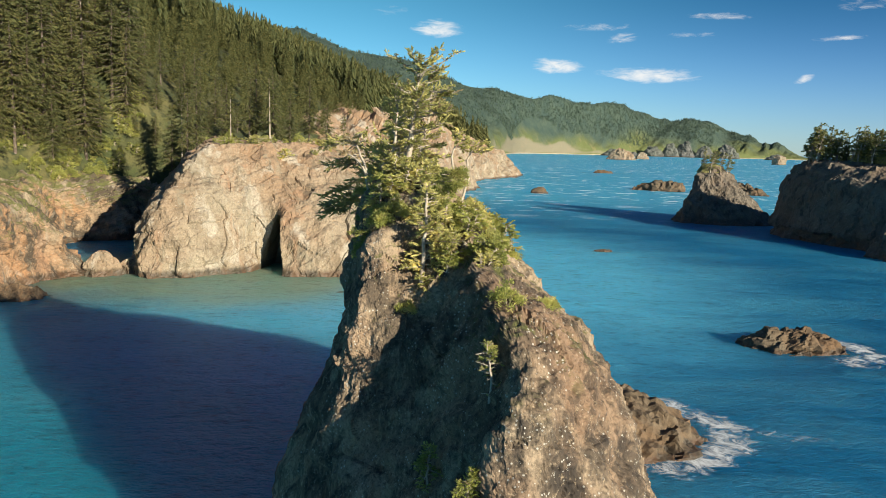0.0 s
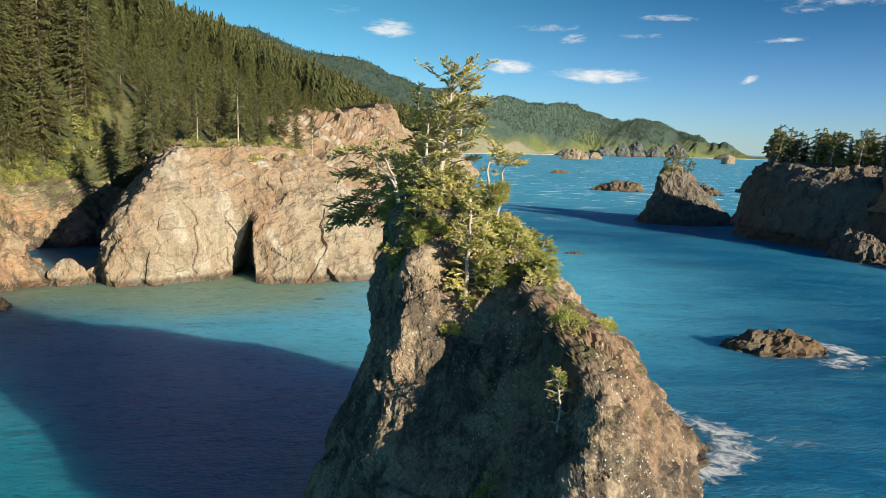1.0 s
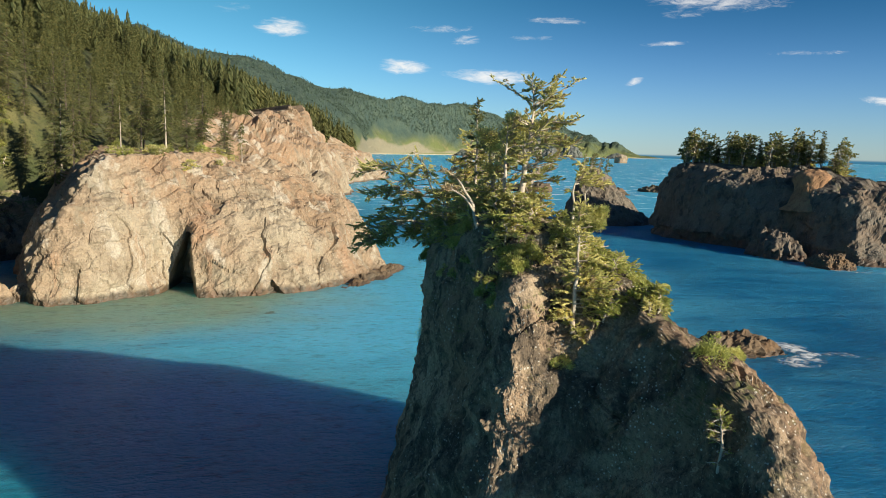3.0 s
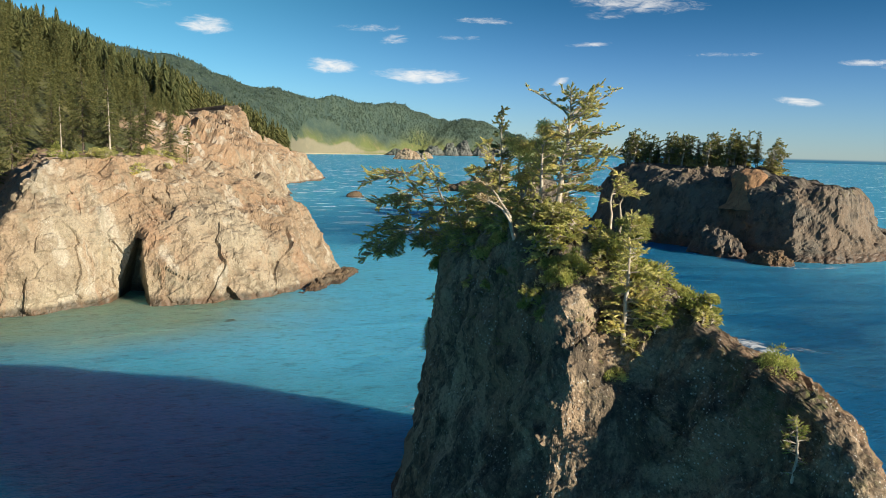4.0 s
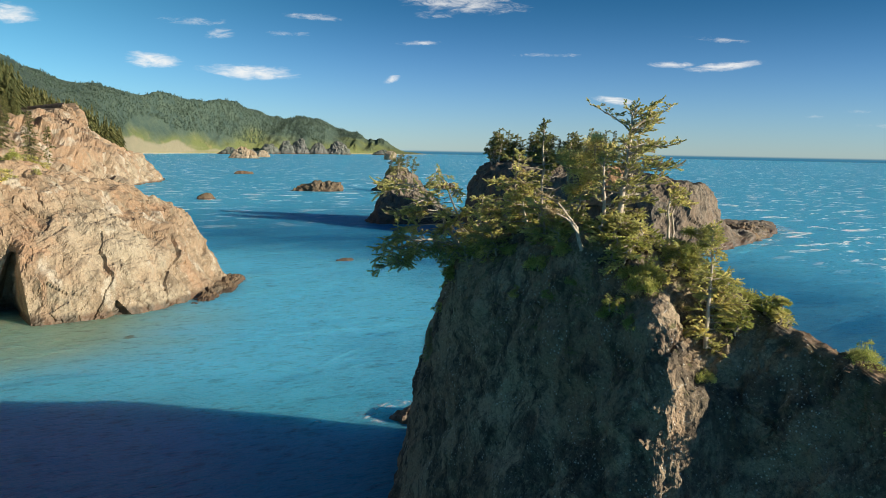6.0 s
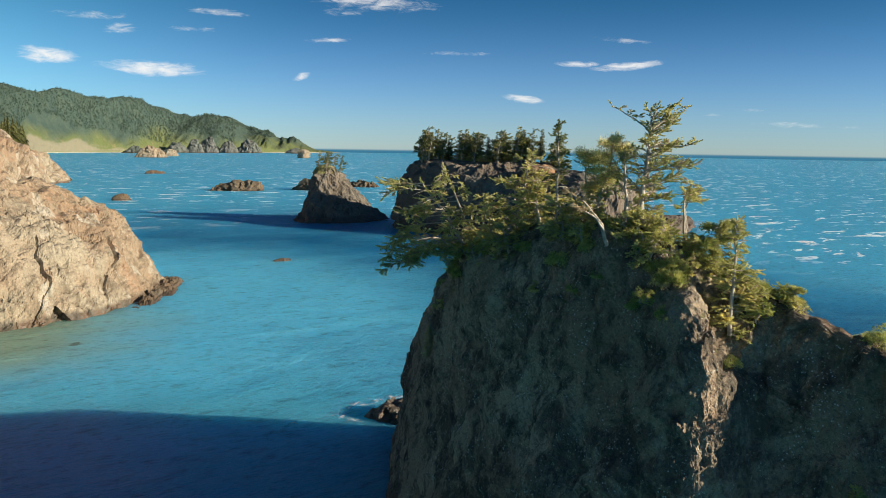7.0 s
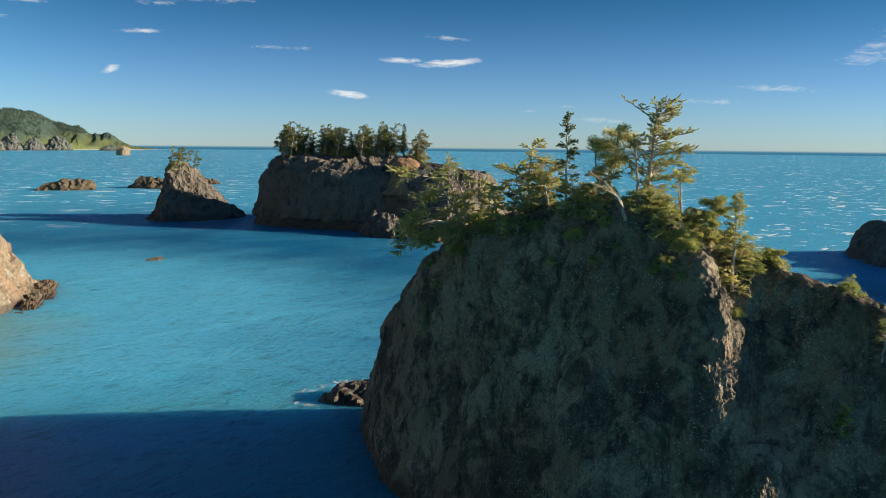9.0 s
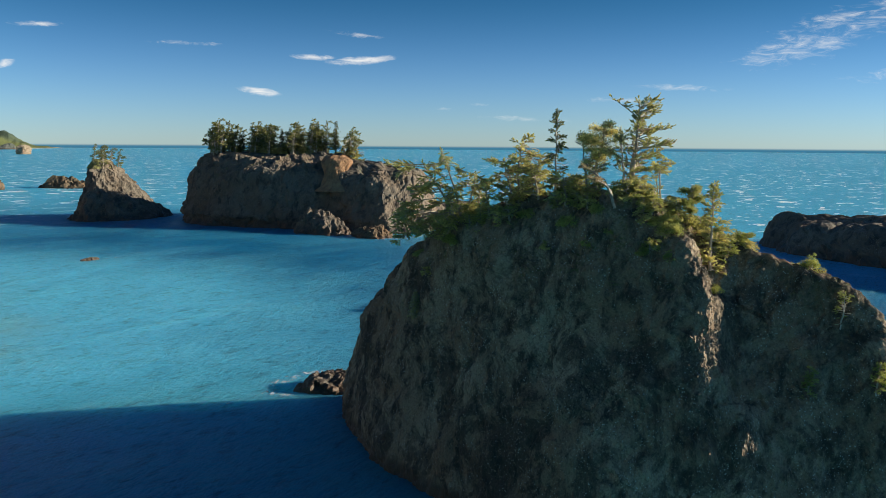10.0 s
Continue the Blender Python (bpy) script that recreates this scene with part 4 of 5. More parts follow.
def windswept(seed, trunks, limbs, reach, lee=(0.85, -0.45), first=0.3, droop=0.05, pads=4, pad_size=0.48, leaf_len=0.21, per_pad=20, bare=0.28, top_reach=0.6, dry=0.0, flat=0.38, bark=None, leaf=None,
              style="bough", lift=0.35, gap=0.12, cut=0.2):
    """A wind-shaped tree. trunks: (path of points, radius at the foot); limbs leave each trunk and carry fans of needle twigs ("bough") or round cushions ("pad")."""
    P, D = Plant(seed), Plant(seed + 500)
    R = P.r
    all_limbs, all_reach = limbs, reach
    for path, rad, *own in trunks:
        limbs, reach = own if own else (all_limbs, all_reach)
        t = spline(np.array(path, float), 12, False)
        t[1:-1] += np.array([[R.uniform(-0.08, 0.08), R.uniform(-0.08, 0.08), 0] for _ in range(10)])
        P.limb(t, [rad * (1 - 0.9 * i / 11) + 0.02 for i in range(12)], 8)
        if style == "bough":
            bough(P, t[-4:], 0.1, reach * 0.22, leaf_len, droop, gap)
        for k in range(limbs):
            f = first + (1 - first) * (k + R.random()) / limbs
            j = f * 11
            i0 = min(int(j), 10)
            base = t[i0] + (t[i0 + 1] - t[i0]) * (j - i0)
            a = R.uniform(0, 2 * math.pi)
            side = math.cos(a) * lee[0] + math.sin(a) * lee[1]
            ln = reach * R.uniform(0.5, 1.1) * (1 + 0.45 * side) * (1 - (1 - top_reach) * f) * (0.6 + 0.4 * min(1, (f - first) * 6))
            dz = R.uniform(-0.2, 0.25) + lift * f - droop
            pts = [base]
            way = Vector((math.cos(a), math.sin(a), dz)).normalized()
            for s in range(4):
                way = (way + Vector((R.uniform(-0.25, 0.25) + lee[0] * 0.08, R.uniform(-0.25, 0.25) + lee[1] * 0.08, R.uniform(-0.15, 0.15) - droop))).normalized()
                pts.append(pts[-1] + np.array(way) * ln / 4)
            P.limb(pts, [rad * 0.3 * (1 - 0.5 * f) * (1 - 0.2 * s) + 0.012 for s in range(5)], 5)
            dead = R.random() < bare
            if style == "bough" and not dead:
                bough(P, pts, R.uniform(cut - 0.1, cut + 0.2), 0.36 * ln + 0.25, leaf_len, droop, gap, D, dry)
            for s in range(1, 5):
                for q in range(2 if style == "pad" or dead else 1):
                    w = (way + Vector((R.uniform(-0.9, 0.9), R.uniform(-0.9, 0.9), R.uniform(-0.1, 0.45)))).normalized()
                    tl = ln * R.uniform(0.16, 0.34)
                    st = pts[s] + (pts[s - 1] - pts[s]) * R.random()
                    en = st + np.array(w) * tl
                    P.limb([st, (st + en) / 2 + np.array([0, 0, 0.04 * tl]), en], [rad * 0.11 + 0.012, rad * 0.08 + 0.01, 0.007], 3)
                    if dead or style != "pad" or (s == 1 and R.random() < 0.5):
                        continue
                    for m in range(pads // 2):
                        g = R.uniform(0.45, 1.05)
                        c = st + (en - st) * g
                        pad(D if R.random() < dry else P, c, pad_size * R.uniform(0.6, 1.2), int(per_pad * R.uniform(0.7, 1.2)), leaf_len, flat)
    wood, crown = P.meshes("windswept", bark or GREY_BARK, leaf or STACK_NEEDLES)
    if D.c:
        v, f = D.leaves()
        return wood, crown, mesh_from("dry_foliage", v, f, DRY_NEEDLES)
    return wood, crown


def shrub(seed, r, h, n=34, per=80, leaf_len=0.13, leaf=None, bark=None):
    """A dense rounded bush: forking stems with leaf cushions over an uneven dome."""
    P = Plant(seed)
    R = P.r
    for k in range(n):
        a, e = R.uniform(0, 2 * math.pi), math.asin(R.uniform(0.02, 1))
        q = R.uniform(0.62, 1.0) * (1 + 0.28 * noise.noise((math.cos(a) * 1.7 + seed, math.sin(a) * 1.7, e * 1.5)))
        c = (r * q * math.cos(e) * math.cos(a), r * q * math.cos(e) * math.sin(a), h * q * math.sin(e) + 0.05)
        if k % 4 == 0:
            P.limb([(R.uniform(-0.1, 0.1), R.uniform(-0.1, 0.1), -0.3), (c[0] * 0.5, c[1] * 0.5, c[2] * 0.6), c], [0.05 * r + 0.015, 0.03 * r + 0.01, 0.008], 4)
        pad(P, c, r * R.uniform(0.18, 0.32), per, leaf_len, 0.8, 0.45)
    return P.meshes("shrub", bark or GREY_BARK, leaf or SHRUB_LEAVES)


def thing(name, label, category, wood, crown, m, group="", wood_name="trunk", crown_name="crown"):
    root = tagged(new(name), label, category, group)
    root.matrix_basis = m
    if wood:
        part(wood_name, wood, root)
    part(crown_name, crown, root)
    return root


# ---------------------------------------------------------------- trees on the stack
def on_stack(x, y, sink=0.15):
    z = drop(STACK_BVH, x, y)
    return (x, y, (z if z is not None else 30.0) - sink)


def hero(name, label, base, **k):
    w, c, *d = windswept(**{"dry": 0.16, **k})
    root = thing(name, label, "tree", w, c, pose(*base), "trees on the stack")
    if d:
        tagged(part("dry_foliage", d[0], root, "dry tan dead sprays"), kind="stuff")
    return root


hero("spruce_tree", "gnarled wind-shaped spruce with bare limbs and a flat spreading crown", on_stack(-4.1, 63.2), seed=2, limbs=46, reach=3.3, first=0.24, top_reach=0.45, bare=0.2, leaf_len=0.25, cut=0.42, gap=0.25, droop=-0.01, lift=0.45, dry=0.14,
     trunks=[([(0, 0, -0.4), (0.15, 0, 3), (0.5, -0.1, 5.6), (0.6, -0.2, 8.9)], 0.25), ([(0.5, 0.6, -0.4), (0.9, 0.7, 2), (1.5, 0.5, 4.5), (1.7, 0.3, 6.8)], 0.17, 26, 2.2),
             ([(-0.7, 0.3, -0.4), (-1.1, 0.4, 2), (-1.0, 0.7, 4), (-0.8, 1.0, 6.0)], 0.15, 26, 2.2),
             ([(0.5, -0.1, 7.4), (1.3, -0.5, 8.1), (2.3, -0.9, 8.6), (3.4, -1.2, 9.3)], 0.06, 8, 0.9), ([(0.5, -0.1, 6.2), (1.4, -0.9, 6.5), (2.4, -1.8, 6.4), (3.2, -2.7, 6.8)], 0.06, 8, 0.9),
             ([(0.5, -0.1, 5.0), (1.2, -0.9, 5.2), (2.0, -1.8, 4.9), (2.6, -2.4, 5.1)], 0.05, 7, 0.8), ([(0.5, 0, 7.6), (-0.2, 0.5, 8.3), (-1.0, 1.0, 8.8), (-1.9, 1.5, 9.4)], 0.05, 7, 0.8)])
hero("spruce_tree", "dark round-headed wind-bent spruce on the stack's crest", on_stack(-4.6, 67.2), seed=3, limbs=14, reach=2.1, first=0.45, top_reach=0.9, pads=4, style="pad", pad_size=0.55, per_pad=70, leaf_len=0.15, flat=0.6,
     trunks=[([(0, 0, -0.4), (0.2, -0.2, 2.5), (0.6, -0.6, 5), (0.7, -0.8, 6.9)], 0.18), ([(-0.3, 0.4, -0.4), (-0.4, 0.6, 2), (-0.6, 0.8, 4), (-0.6, 0.9, 5.6)], 0.14)], lee=(0.3, 0.2))
hero("spruce_tree", "leaning spruce with sagging boughs over the stack's edge", on_stack(-5.6, 83.2), seed=5, limbs=34, reach=3.6, first=0.22, droop=0.14, top_reach=0.95, bare=0.12, leaf_len=0.27, cut=0.4, gap=0.22, dry=0.06, lee=(-0.75, 0.35), lift=0.25,
     trunks=[([(0.3, 0, -0.5), (-0.8, 0.4, 1.4), (-2.4, 0.9, 4.0), (-4.6, 1.4, 6.8)], 0.24), ([(0, 0.2, -0.4), (-1.6, 1.0, 1.0), (-3.8, 1.6, 1.4), (-5.6, 1.8, -0.6)], 0.17),
             ([(0.1, -0.4, -0.4), (-0.4, -0.4, 2.0), (-1.4, 0.0, 5), (-2.8, 0.4, 8.2)], 0.16, 22, 2.6), ([(0.6, -0.2, -0.3), (0.8, -0.8, 2), (0.8, -1.4, 4), (0.9, -1.6, 5.6)], 0.12, 20, 2.3)])
hero("spruce_tree", "bushy spruce with several stems on the crest", on_stack(-4.8, 75.6), seed=7, limbs=32, reach=2.7, first=0.15, top_reach=0.7, bare=0.15, leaf_len=0.26, cut=0.35, gap=0.2, lee=(0.2, 0.0),
     trunks=[([(0, 0, -0.4), (-0.2, 0.1, 2), (-0.3, 0, 4.2), (-0.2, -0.3, 6.4)], 0.17), ([(0.2, -0.4, -0.4), (0.4, -1.2, 1.6), (0.5, -1.8, 3.4), (0.6, -2.0, 4.6)], 0.13),
             ([(0.1, 0.4, -0.4), (0, 1.4, 1.6), (0.1, 2.0, 3.0), (0.2, 2.2, 4.2)], 0.12)])
hero("leaning_tree", "pale half-dead leaning trunk with a dry tan tuft", on_stack(-7.0, 63.4), seed=9, limbs=9, reach=1.3, first=0.55, leaf_len=0.22, leaf=DRY_NEEDLES, lee=(-0.5, 0.5), droop=0.02, gap=0.1, cut=0.2,
     trunks=[([(0, 0, -0.5), (-0.35, 0.5, 1.4), (-1.1, 1.5, 3.0), (-1.9, 2.6, 3.9)], 0.15), ([(-0.3, 0.3, 1.0), (-0.9, 0.6, 2.0), (-1.6, 1.0, 2.5), (-2.3, 1.5, 2.7)], 0.08)])
hero("spruce_tree", "slim bare-stemmed tree with one-sided leafy head", on_stack(-0.9, 61.6), seed=12, limbs=10, reach=1.6, first=0.62, leaf_len=0.26, lee=(0.7, -0.3),
     trunks=[([(0, 0, -0.4), (0.25, 0.1, 1.8), (0.2, 0.2, 3.4), (0.9, 0.2, 5.2)], 0.12), ([(0.9, 0.6, -0.4), (1.4, 0.9, 1.5), (1.4, 1.0, 3.2), (2.0, 1.2, 4.4)], 0.1)])
hero("spruce_tree", "low round pine clump on the slope", on_stack(-1.2, 58.4), seed=14, limbs=12, reach=1.4, first=0.4, pads=6, top_reach=1.0, lee=(0.2, 0.0), leaf=SHRUB_LEAVES, style="pad", pad_size=0.4, per_pad=60, leaf_len=0.14, flat=0.6,
     trunks=[([(0, 0, -0.4), (0.1, 0, 1.4), (0.3, -0.1, 2.8), (0.4, -0.1, 3.8)], 0.13)])


for x, y, h, seed, lean in ((-5.6, 66.2, 2.6, 21, 0.4), (-6.2, 69.2, 3.0, 22, -0.5), (-5.4, 73.0, 3.4, 23, -0.6), (-6.0, 78.6, 3.0, 24, -0.8), (-5.0, 80.8, 3.8, 25, 0.5), (-6.6, 75.6, 2.2, 26, -0.8)):
    hero("spruce_tree", "low dark wind-pruned spruce hugging the crest", on_stack(x, y), seed=seed, limbs=20, reach=2.0, first=0.1, top_reach=0.6, bare=0.12, leaf_len=0.25, lee=(-0.3, 0.2), dry=0.08,
         trunks=[([(0, 0, -0.4), (lean * 0.3, 0.1, h * 0.35), (lean * 0.7, 0.2, h * 0.7), (lean, 0.2, h)], 0.12)])


def spire(name, label, base, seed, h, r, leaf=None, **k):
    w, c = spruce(seed, h, r, 0.06, leaf=leaf or STACK_NEEDLES, bark=GREY_BARK, fine=0.42, **k)
    return thing(name, label, "tree", w, c, pose(*base), "trees on the stack")


hero("young_spruce", "thin dark young spruce with a bare pointed top", on_stack(-5.6, 70.9), seed=31, limbs=44, reach=1.9, first=0.12, top_reach=0.16, bare=0.08, leaf_len=0.2, lee=(0.0, 0.0), lift=0.5, cut=0.2, dry=0.0, leaf=GROVE_NEEDLES,
     trunks=[([(0, 0, -0.4), (0.05, 0, 3), (0.05, 0.05, 6), (0.0, 0, 8.8)], 0.12)])
hero("young_spruce", "pointed yellow-green young spruce on the slope", on_stack(-2.6, 55.7), seed=32, limbs=64, reach=2.7, first=0.08, top_reach=0.14, bare=0.06, leaf_len=0.21, lee=(0.55, -0.3), lift=0.4, cut=0.15, dry=0.06,
     trunks=[([(0, 0, -0.4), (0.05, 0, 2.6), (0.1, 0.05, 5.4), (0.1, 0, 8.2)], 0.16)])
spire("young_spruce", "short spruce hanging at the stack's shoulder", on_stack(-6.2, 89.0), 33, 3.6, 1.1, dens=2.0)
def on_front(x, y, z):
    """Where a line from the south, falling to (x, y, z), meets the stack."""
    a, b = Vector((-1.0, 0.0, 36.5)), Vector((x, y, z))
    hit = STACK_BVH.ray_cast(a, (b - a).normalized())
    return (hit[0] + (b - a).normalized() * 0.1)[:] if hit[0] is not None else (x, y, z)


hero("young_spruce", "small half-dead sapling on the rock face with a green top", on_front(1.4, 42.6, 23.2), seed=34, limbs=30, reach=0.8, first=0.1, top_reach=0.7, bare=0.5, leaf_len=0.14, cut=0.3, dry=0.3, lee=(-0.2, 0.0), leaf=SHRUB_LEAVES,
     trunks=[([(0, 0, -0.5), (0.0, -0.15, 1.1), (-0.1, -0.25, 2.2), (-0.25, -0.3, 3.1)], 0.07)])
for x, y, z, seed, h in ((-1.75, 42.0, 18.3, 35, 2.5), (0.3, 39.8, 18.0, 36, 2.4)):
    hero("young_spruce", "bright green bushy spruce seedling on the rock face", on_front(x, y, z), seed=seed, limbs=26, reach=1.15, first=0.12, top_reach=0.25, bare=0.05, leaf_len=0.17, cut=0.12, lee=(0.1, -0.3), dry=0.05, leaf=SHRUB_LEAVES,
         trunks=[([(0, 0, -0.5), (0, -0.1, h * 0.35), (0.05, -0.15, h * 0.7), (0.05, -0.15, h)], 0.07)])

# shrubs over the stack's crown and ledges
SHRUBS = [shrub(40 + i, 1.0, (0.75, 0.9, 1.1, 0.8, 1.3)[i], leaf=(SHRUB_LEAVES, STACK_NEEDLES, SHRUB_LEAVES, STACK_NEEDLES, SHRUB_LEAVES)[i]) for i in range(5)]
for i, seed in ((1, 141), (3, 143), (4, 144)):
    SHRUBS[i] = windswept(seed, [([(0.25 * math.cos(2.1 * k), 0.25 * math.sin(2.1 * k), -0.3), (0.4 * math.cos(2.1 * k), 0.4 * math.sin(2.1 * k), 0.3), (0.5 * math.cos(2.1 * k + 0.3), 0.5 * math.sin(2.1 * k + 0.3), 0.7), (0.5 * math.cos(2.1 * k), 0.5 * math.sin(2.1 * k), 1.15)], 0.06) for k in range(3)],
                          11, 0.95, lee=(0.1, -0.1), first=0.05, top_reach=0.45, bare=0.06, leaf_len=0.17, droop=0.06, cut=0.15, gap=0.15, leaf=STACK_NEEDLES if i != 4 else SHRUB_LEAVES)
DRY_SHRUB = shrub(49, 1.0, 0.8, n=30, per=40, leaf=DRY_NEEDLES)


def bush(x, y, size, kind, z=None, name="shrub", label="dense yellow-green shrub clinging to the rock", group="shrubs on the stack", rnd=random.Random(5)):
    w, c = DRY_SHRUB if kind < 0 else SHRUBS[kind]
    if z is None:
        z = on_stack(x, y)[2]
    return thing(name, label, "shrub", w, c, pose(x, y, z - 0.1 * size, rnd.uniform(-8, 8), rnd.uniform(-8, 8), rnd.uniform(0, 360)) @ Matrix.Scale(size, 4), group, "stem", "foliage")


for x, y, s, k in [(2.6, 48.0, 1.1, 2), (5.1, 50.3, 0.95, 0), (3.6, 49.6, 0.4, 1), (-3.6, 54.9, 0.9, 0), (1.5, 53.2, 0.8, 1)]:
    bush(x, y, s, k)
for x, y, z, s, k in [(-7.6, 63.9, 30.4, 0.6, 2), (-7.4, 59.5, 29.3, 0.7, 4)]:
    bush(x, y, s, k, z)


def on_face(y, z):
    """Where a level line from the west meets the stack."""
    hit = STACK_BVH.ray_cast(Vector((-60, y, z)), Vector((1, 0, 0)))
    return hit[0].x if hit[0] is not None else -5.0


bush(on_face(90.5, 25.5) - 0.1, 90.5, 0.9, 0, 25.3)
for y, z in ((60.5, 28.6), (66.0, 29.0), (70.5, 28.2), (57.8, 28.3)):
    bush(on_face(y, z) + 0.1, y, 0.65, 2, z, label="bright green tuft on the shaded rock face")
srnd = random.Random(77)
made = 0
while made < 64:
    x, y = srnd.uniform(-6.5, 4.2), srnd.uniform(54.0, 64.5)
    p = on_stack(x, y)
    if 26.3 < p[2] < 34.2 and x > -7.5 + 0.12 * (y - 54) and (p[2] > 28 or srnd.random() < 0.45) and not (x < -4.6 and y < 58.5):
        if srnd.random() < 0.13:
            bush(x, y, srnd.uniform(0.5, 0.9), -1, label="dry tan leafless shrub on the rocky slope")
        else:
            bush(x, y, srnd.uniform(0.6, 1.35), srnd.randrange(5))
        made += 1
for _ in range(34):
    y = srnd.uniform(64, 88)
    x = -5.2 + 0.02 * (y - 64) + srnd.uniform(-2.2, 3.0)
    bush(x, y, srnd.uniform(0.7, 1.45), srnd.choice((1, 3, 3, 0)), label="dark low evergreen shrub on the stack's crest")

# ---------------------------------------------------------------- conifers
FOREST = [spruce(80 + i, 32 + 2.5 * i, (6.6, 7.6, 6.2, 8.0, 7.0)[i], (0.12, 0.05, 0.28, 0.08, 0.2)[i], ragged=(0.25, 0.2, 0.42, 0.22, 0.35)[i], dens=1.45, fine=0.66) for i in range(5)]

# ---------------------------------------------------------------- island groves
ISLE_TREES = [windswept(60 + i, [([(0, 0, -0.5), (0.2, 0, 3), (0.9, -0.1, 6.5), (1.6, -0.2, 10 + i)], 0.28), ([(0.3, 0.5, -0.5), (0.6, 1, 2.5), (1.2, 1.5, 5), (1.8, 1.6, 7.5)], 0.2)],
                        16, 3.6, lee=(0.8, -0.3), first=0.25, leaf_len=0.75, top_reach=0.6, leaf=GROVE_NEEDLES) for i in range(3)]
irnd = random.Random(8)


def isle_tree(x, y, s, label="wind-bent dark spruce in the island grove", group="island grove"):
    w, c = ISLE_TREES[irnd.randrange(3)]
    z = drop(ISLE_BVH, x, y)
    if z is None or z < 18:
        return
    thing("spruce_tree", label, "tree", w, c, pose(x, y, z - 0.3, 0, 0, irnd.uniform(-40, 40)) @ Matrix.Scale(s, 4), group)


for i in range(44):
    f = irnd.random()
    isle_tree(160 + 42 * f + irnd.uniform(-3, 5), 358 - 56 * f + irnd.uniform(-4, 5), irnd.uniform(0.9, 1.4))
for i in range(18):
    f = irnd.random()
    x, y = 169 + 33 * f + irnd.uniform(-2, 4), 357 - 55 * f + irnd.uniform(-3, 4)
    z = drop(ISLE_BVH, x, y)
    if z is not None and z > 24:
        w, c = FOREST[irnd.randrange(5)]
        thing("spruce_tree", "pointed dark spruce in the island grove", "tree", w, c, pose(x, y, z - 0.3, 0, 0, irnd.uniform(0, 360)) @ Matrix.Scale(irnd.uniform(0.26, 0.4), 4), "island grove")
for i in range(60):
    f = irnd.random()
    x, y = 166 + 38 * f + irnd.uniform(-4, 13), 360 - 60 * f + irnd.uniform(-6, 14)
    z = drop(ISLE_BVH, x, y)
    if z is not None and z > 22:
        bush(x, y, irnd.uniform(1.8, 3.2), irnd.choice((1, 3)), z, label="dense evergreen thicket under the island's trees", group="island thicket")
for x, y in ((134, 416), (137, 412), (140, 419), (143, 415), (139, 415), (146, 413)):
    isle_tree(x, y, irnd.uniform(0.7, 0.95), "small wind-bent spruce on the islet's tip", "islet trees")

# ---------------------------------------------------------------- mainland forest
SNAG = spruce(90, 26, 3.0, 0.35, ragged=0.62, dens=0.8, bark=GREY_BARK)
frnd = random.Random(21)
spots = []


def forest_tree(x, y, s, kind=None, label="tall dark green spruce on the wooded slope"):
    z = drop(LAND_BVH, x, y)
    if z is None or z < 14:
        return
    w, c = SNAG if kind == "snag" else FOREST[frnd.randrange(5)]
    thing("spruce_tree" if kind != "snag" else "dead_tree", label, "tree", w, c, pose(x, y, z - 0.4, 0, 0, frnd.uniform(0, 360)) @ Matrix.Scale(s, 4), "forest spruces")


tries = 0
while len(spots) < 80 and tries < 3000:
    tries += 1
    y = frnd.uniform(165, 275)
    x = coast_x(y) - 2 - 48 * frnd.random() ** 1.2
    if not any((x - a) ** 2 + (y - b) ** 2 < 24 for a, b in spots):
        spots.append((x, y))
while len(spots) < 450 and tries < 9000:
    tries += 1
    y = 140 + 340 * frnd.random() ** 1.1
    x = coast_x(y) - (4 if y < 265 else 1) - 115 * frnd.random() ** 1.5
    if not any((x - a) ** 2 + (y - b) ** 2 < 30 for a, b in spots):
        spots.append((x, y))
spots.sort(key=lambda q: math.hypot(q[0] + 30, q[1] - 15))
stand = []
for n, (x, y) in enumerate(spots):
    edge = coast_x(y) - x
    low = 1.0 if y < 270 else float(np.interp(edge, [0, 30, 90], [0.42, 0.5, 0.62]))
    s = low * (frnd.uniform(0.62, 0.85) if edge < 10 else frnd.uniform(0.75, 1.12))
    if n < 245:
        forest_tree(x, y, s, label="young spruce at the forest's edge" if edge < 10 else "tall dark green spruce on the wooded slope")
    else:
        stand.append((x, y, 37 * s))
hrnd = random.Random(31)
front = []
for _ in range(2000):
    f, q = hrnd.random(), hrnd.random() ** 1.4
    x, y = -143 + 33 * f - 16 * q, 259 + 40 * f + 20 * q
    if len(front) < 46 and not any((x - a) ** 2 + (y - c) ** 2 < 26 for a, c in front):
        front.append((x, y))
        forest_tree(x, y, hrnd.uniform(0.95, 1.4) if q > 0.12 else hrnd.uniform(0.5, 1.15), label="tall full-boughed spruce above the cove")
for _ in range(60):
    f = hrnd.random()
    x, y = -141 + 31 * f + hrnd.uniform(-4, 2), 259 + 38 * f + hrnd.uniform(-3, 4)
    z = drop(LAND_BVH, x, y)
    if z is not None and z > 17:
        bush(x, y, hrnd.uniform(1.4, 3.0), hrnd.choice((0, 2, 4)), z, label="bright green brush at the forest's foot", group="hillside brush")
for x, y, s in [(-50, 262, 0.55), (-63, 262, 0.5), (-72, 268, 0.6), (-58, 275, 0.65), (-40, 275, 0.45), (-66, 285, 0.7), (-48, 288, 0.6), (-80, 262, 0.75), (-84, 250, 0.7), (-78, 246, 0.5)]:
    forest_tree(x, y, s, label="stunted spruce on the cliff top")
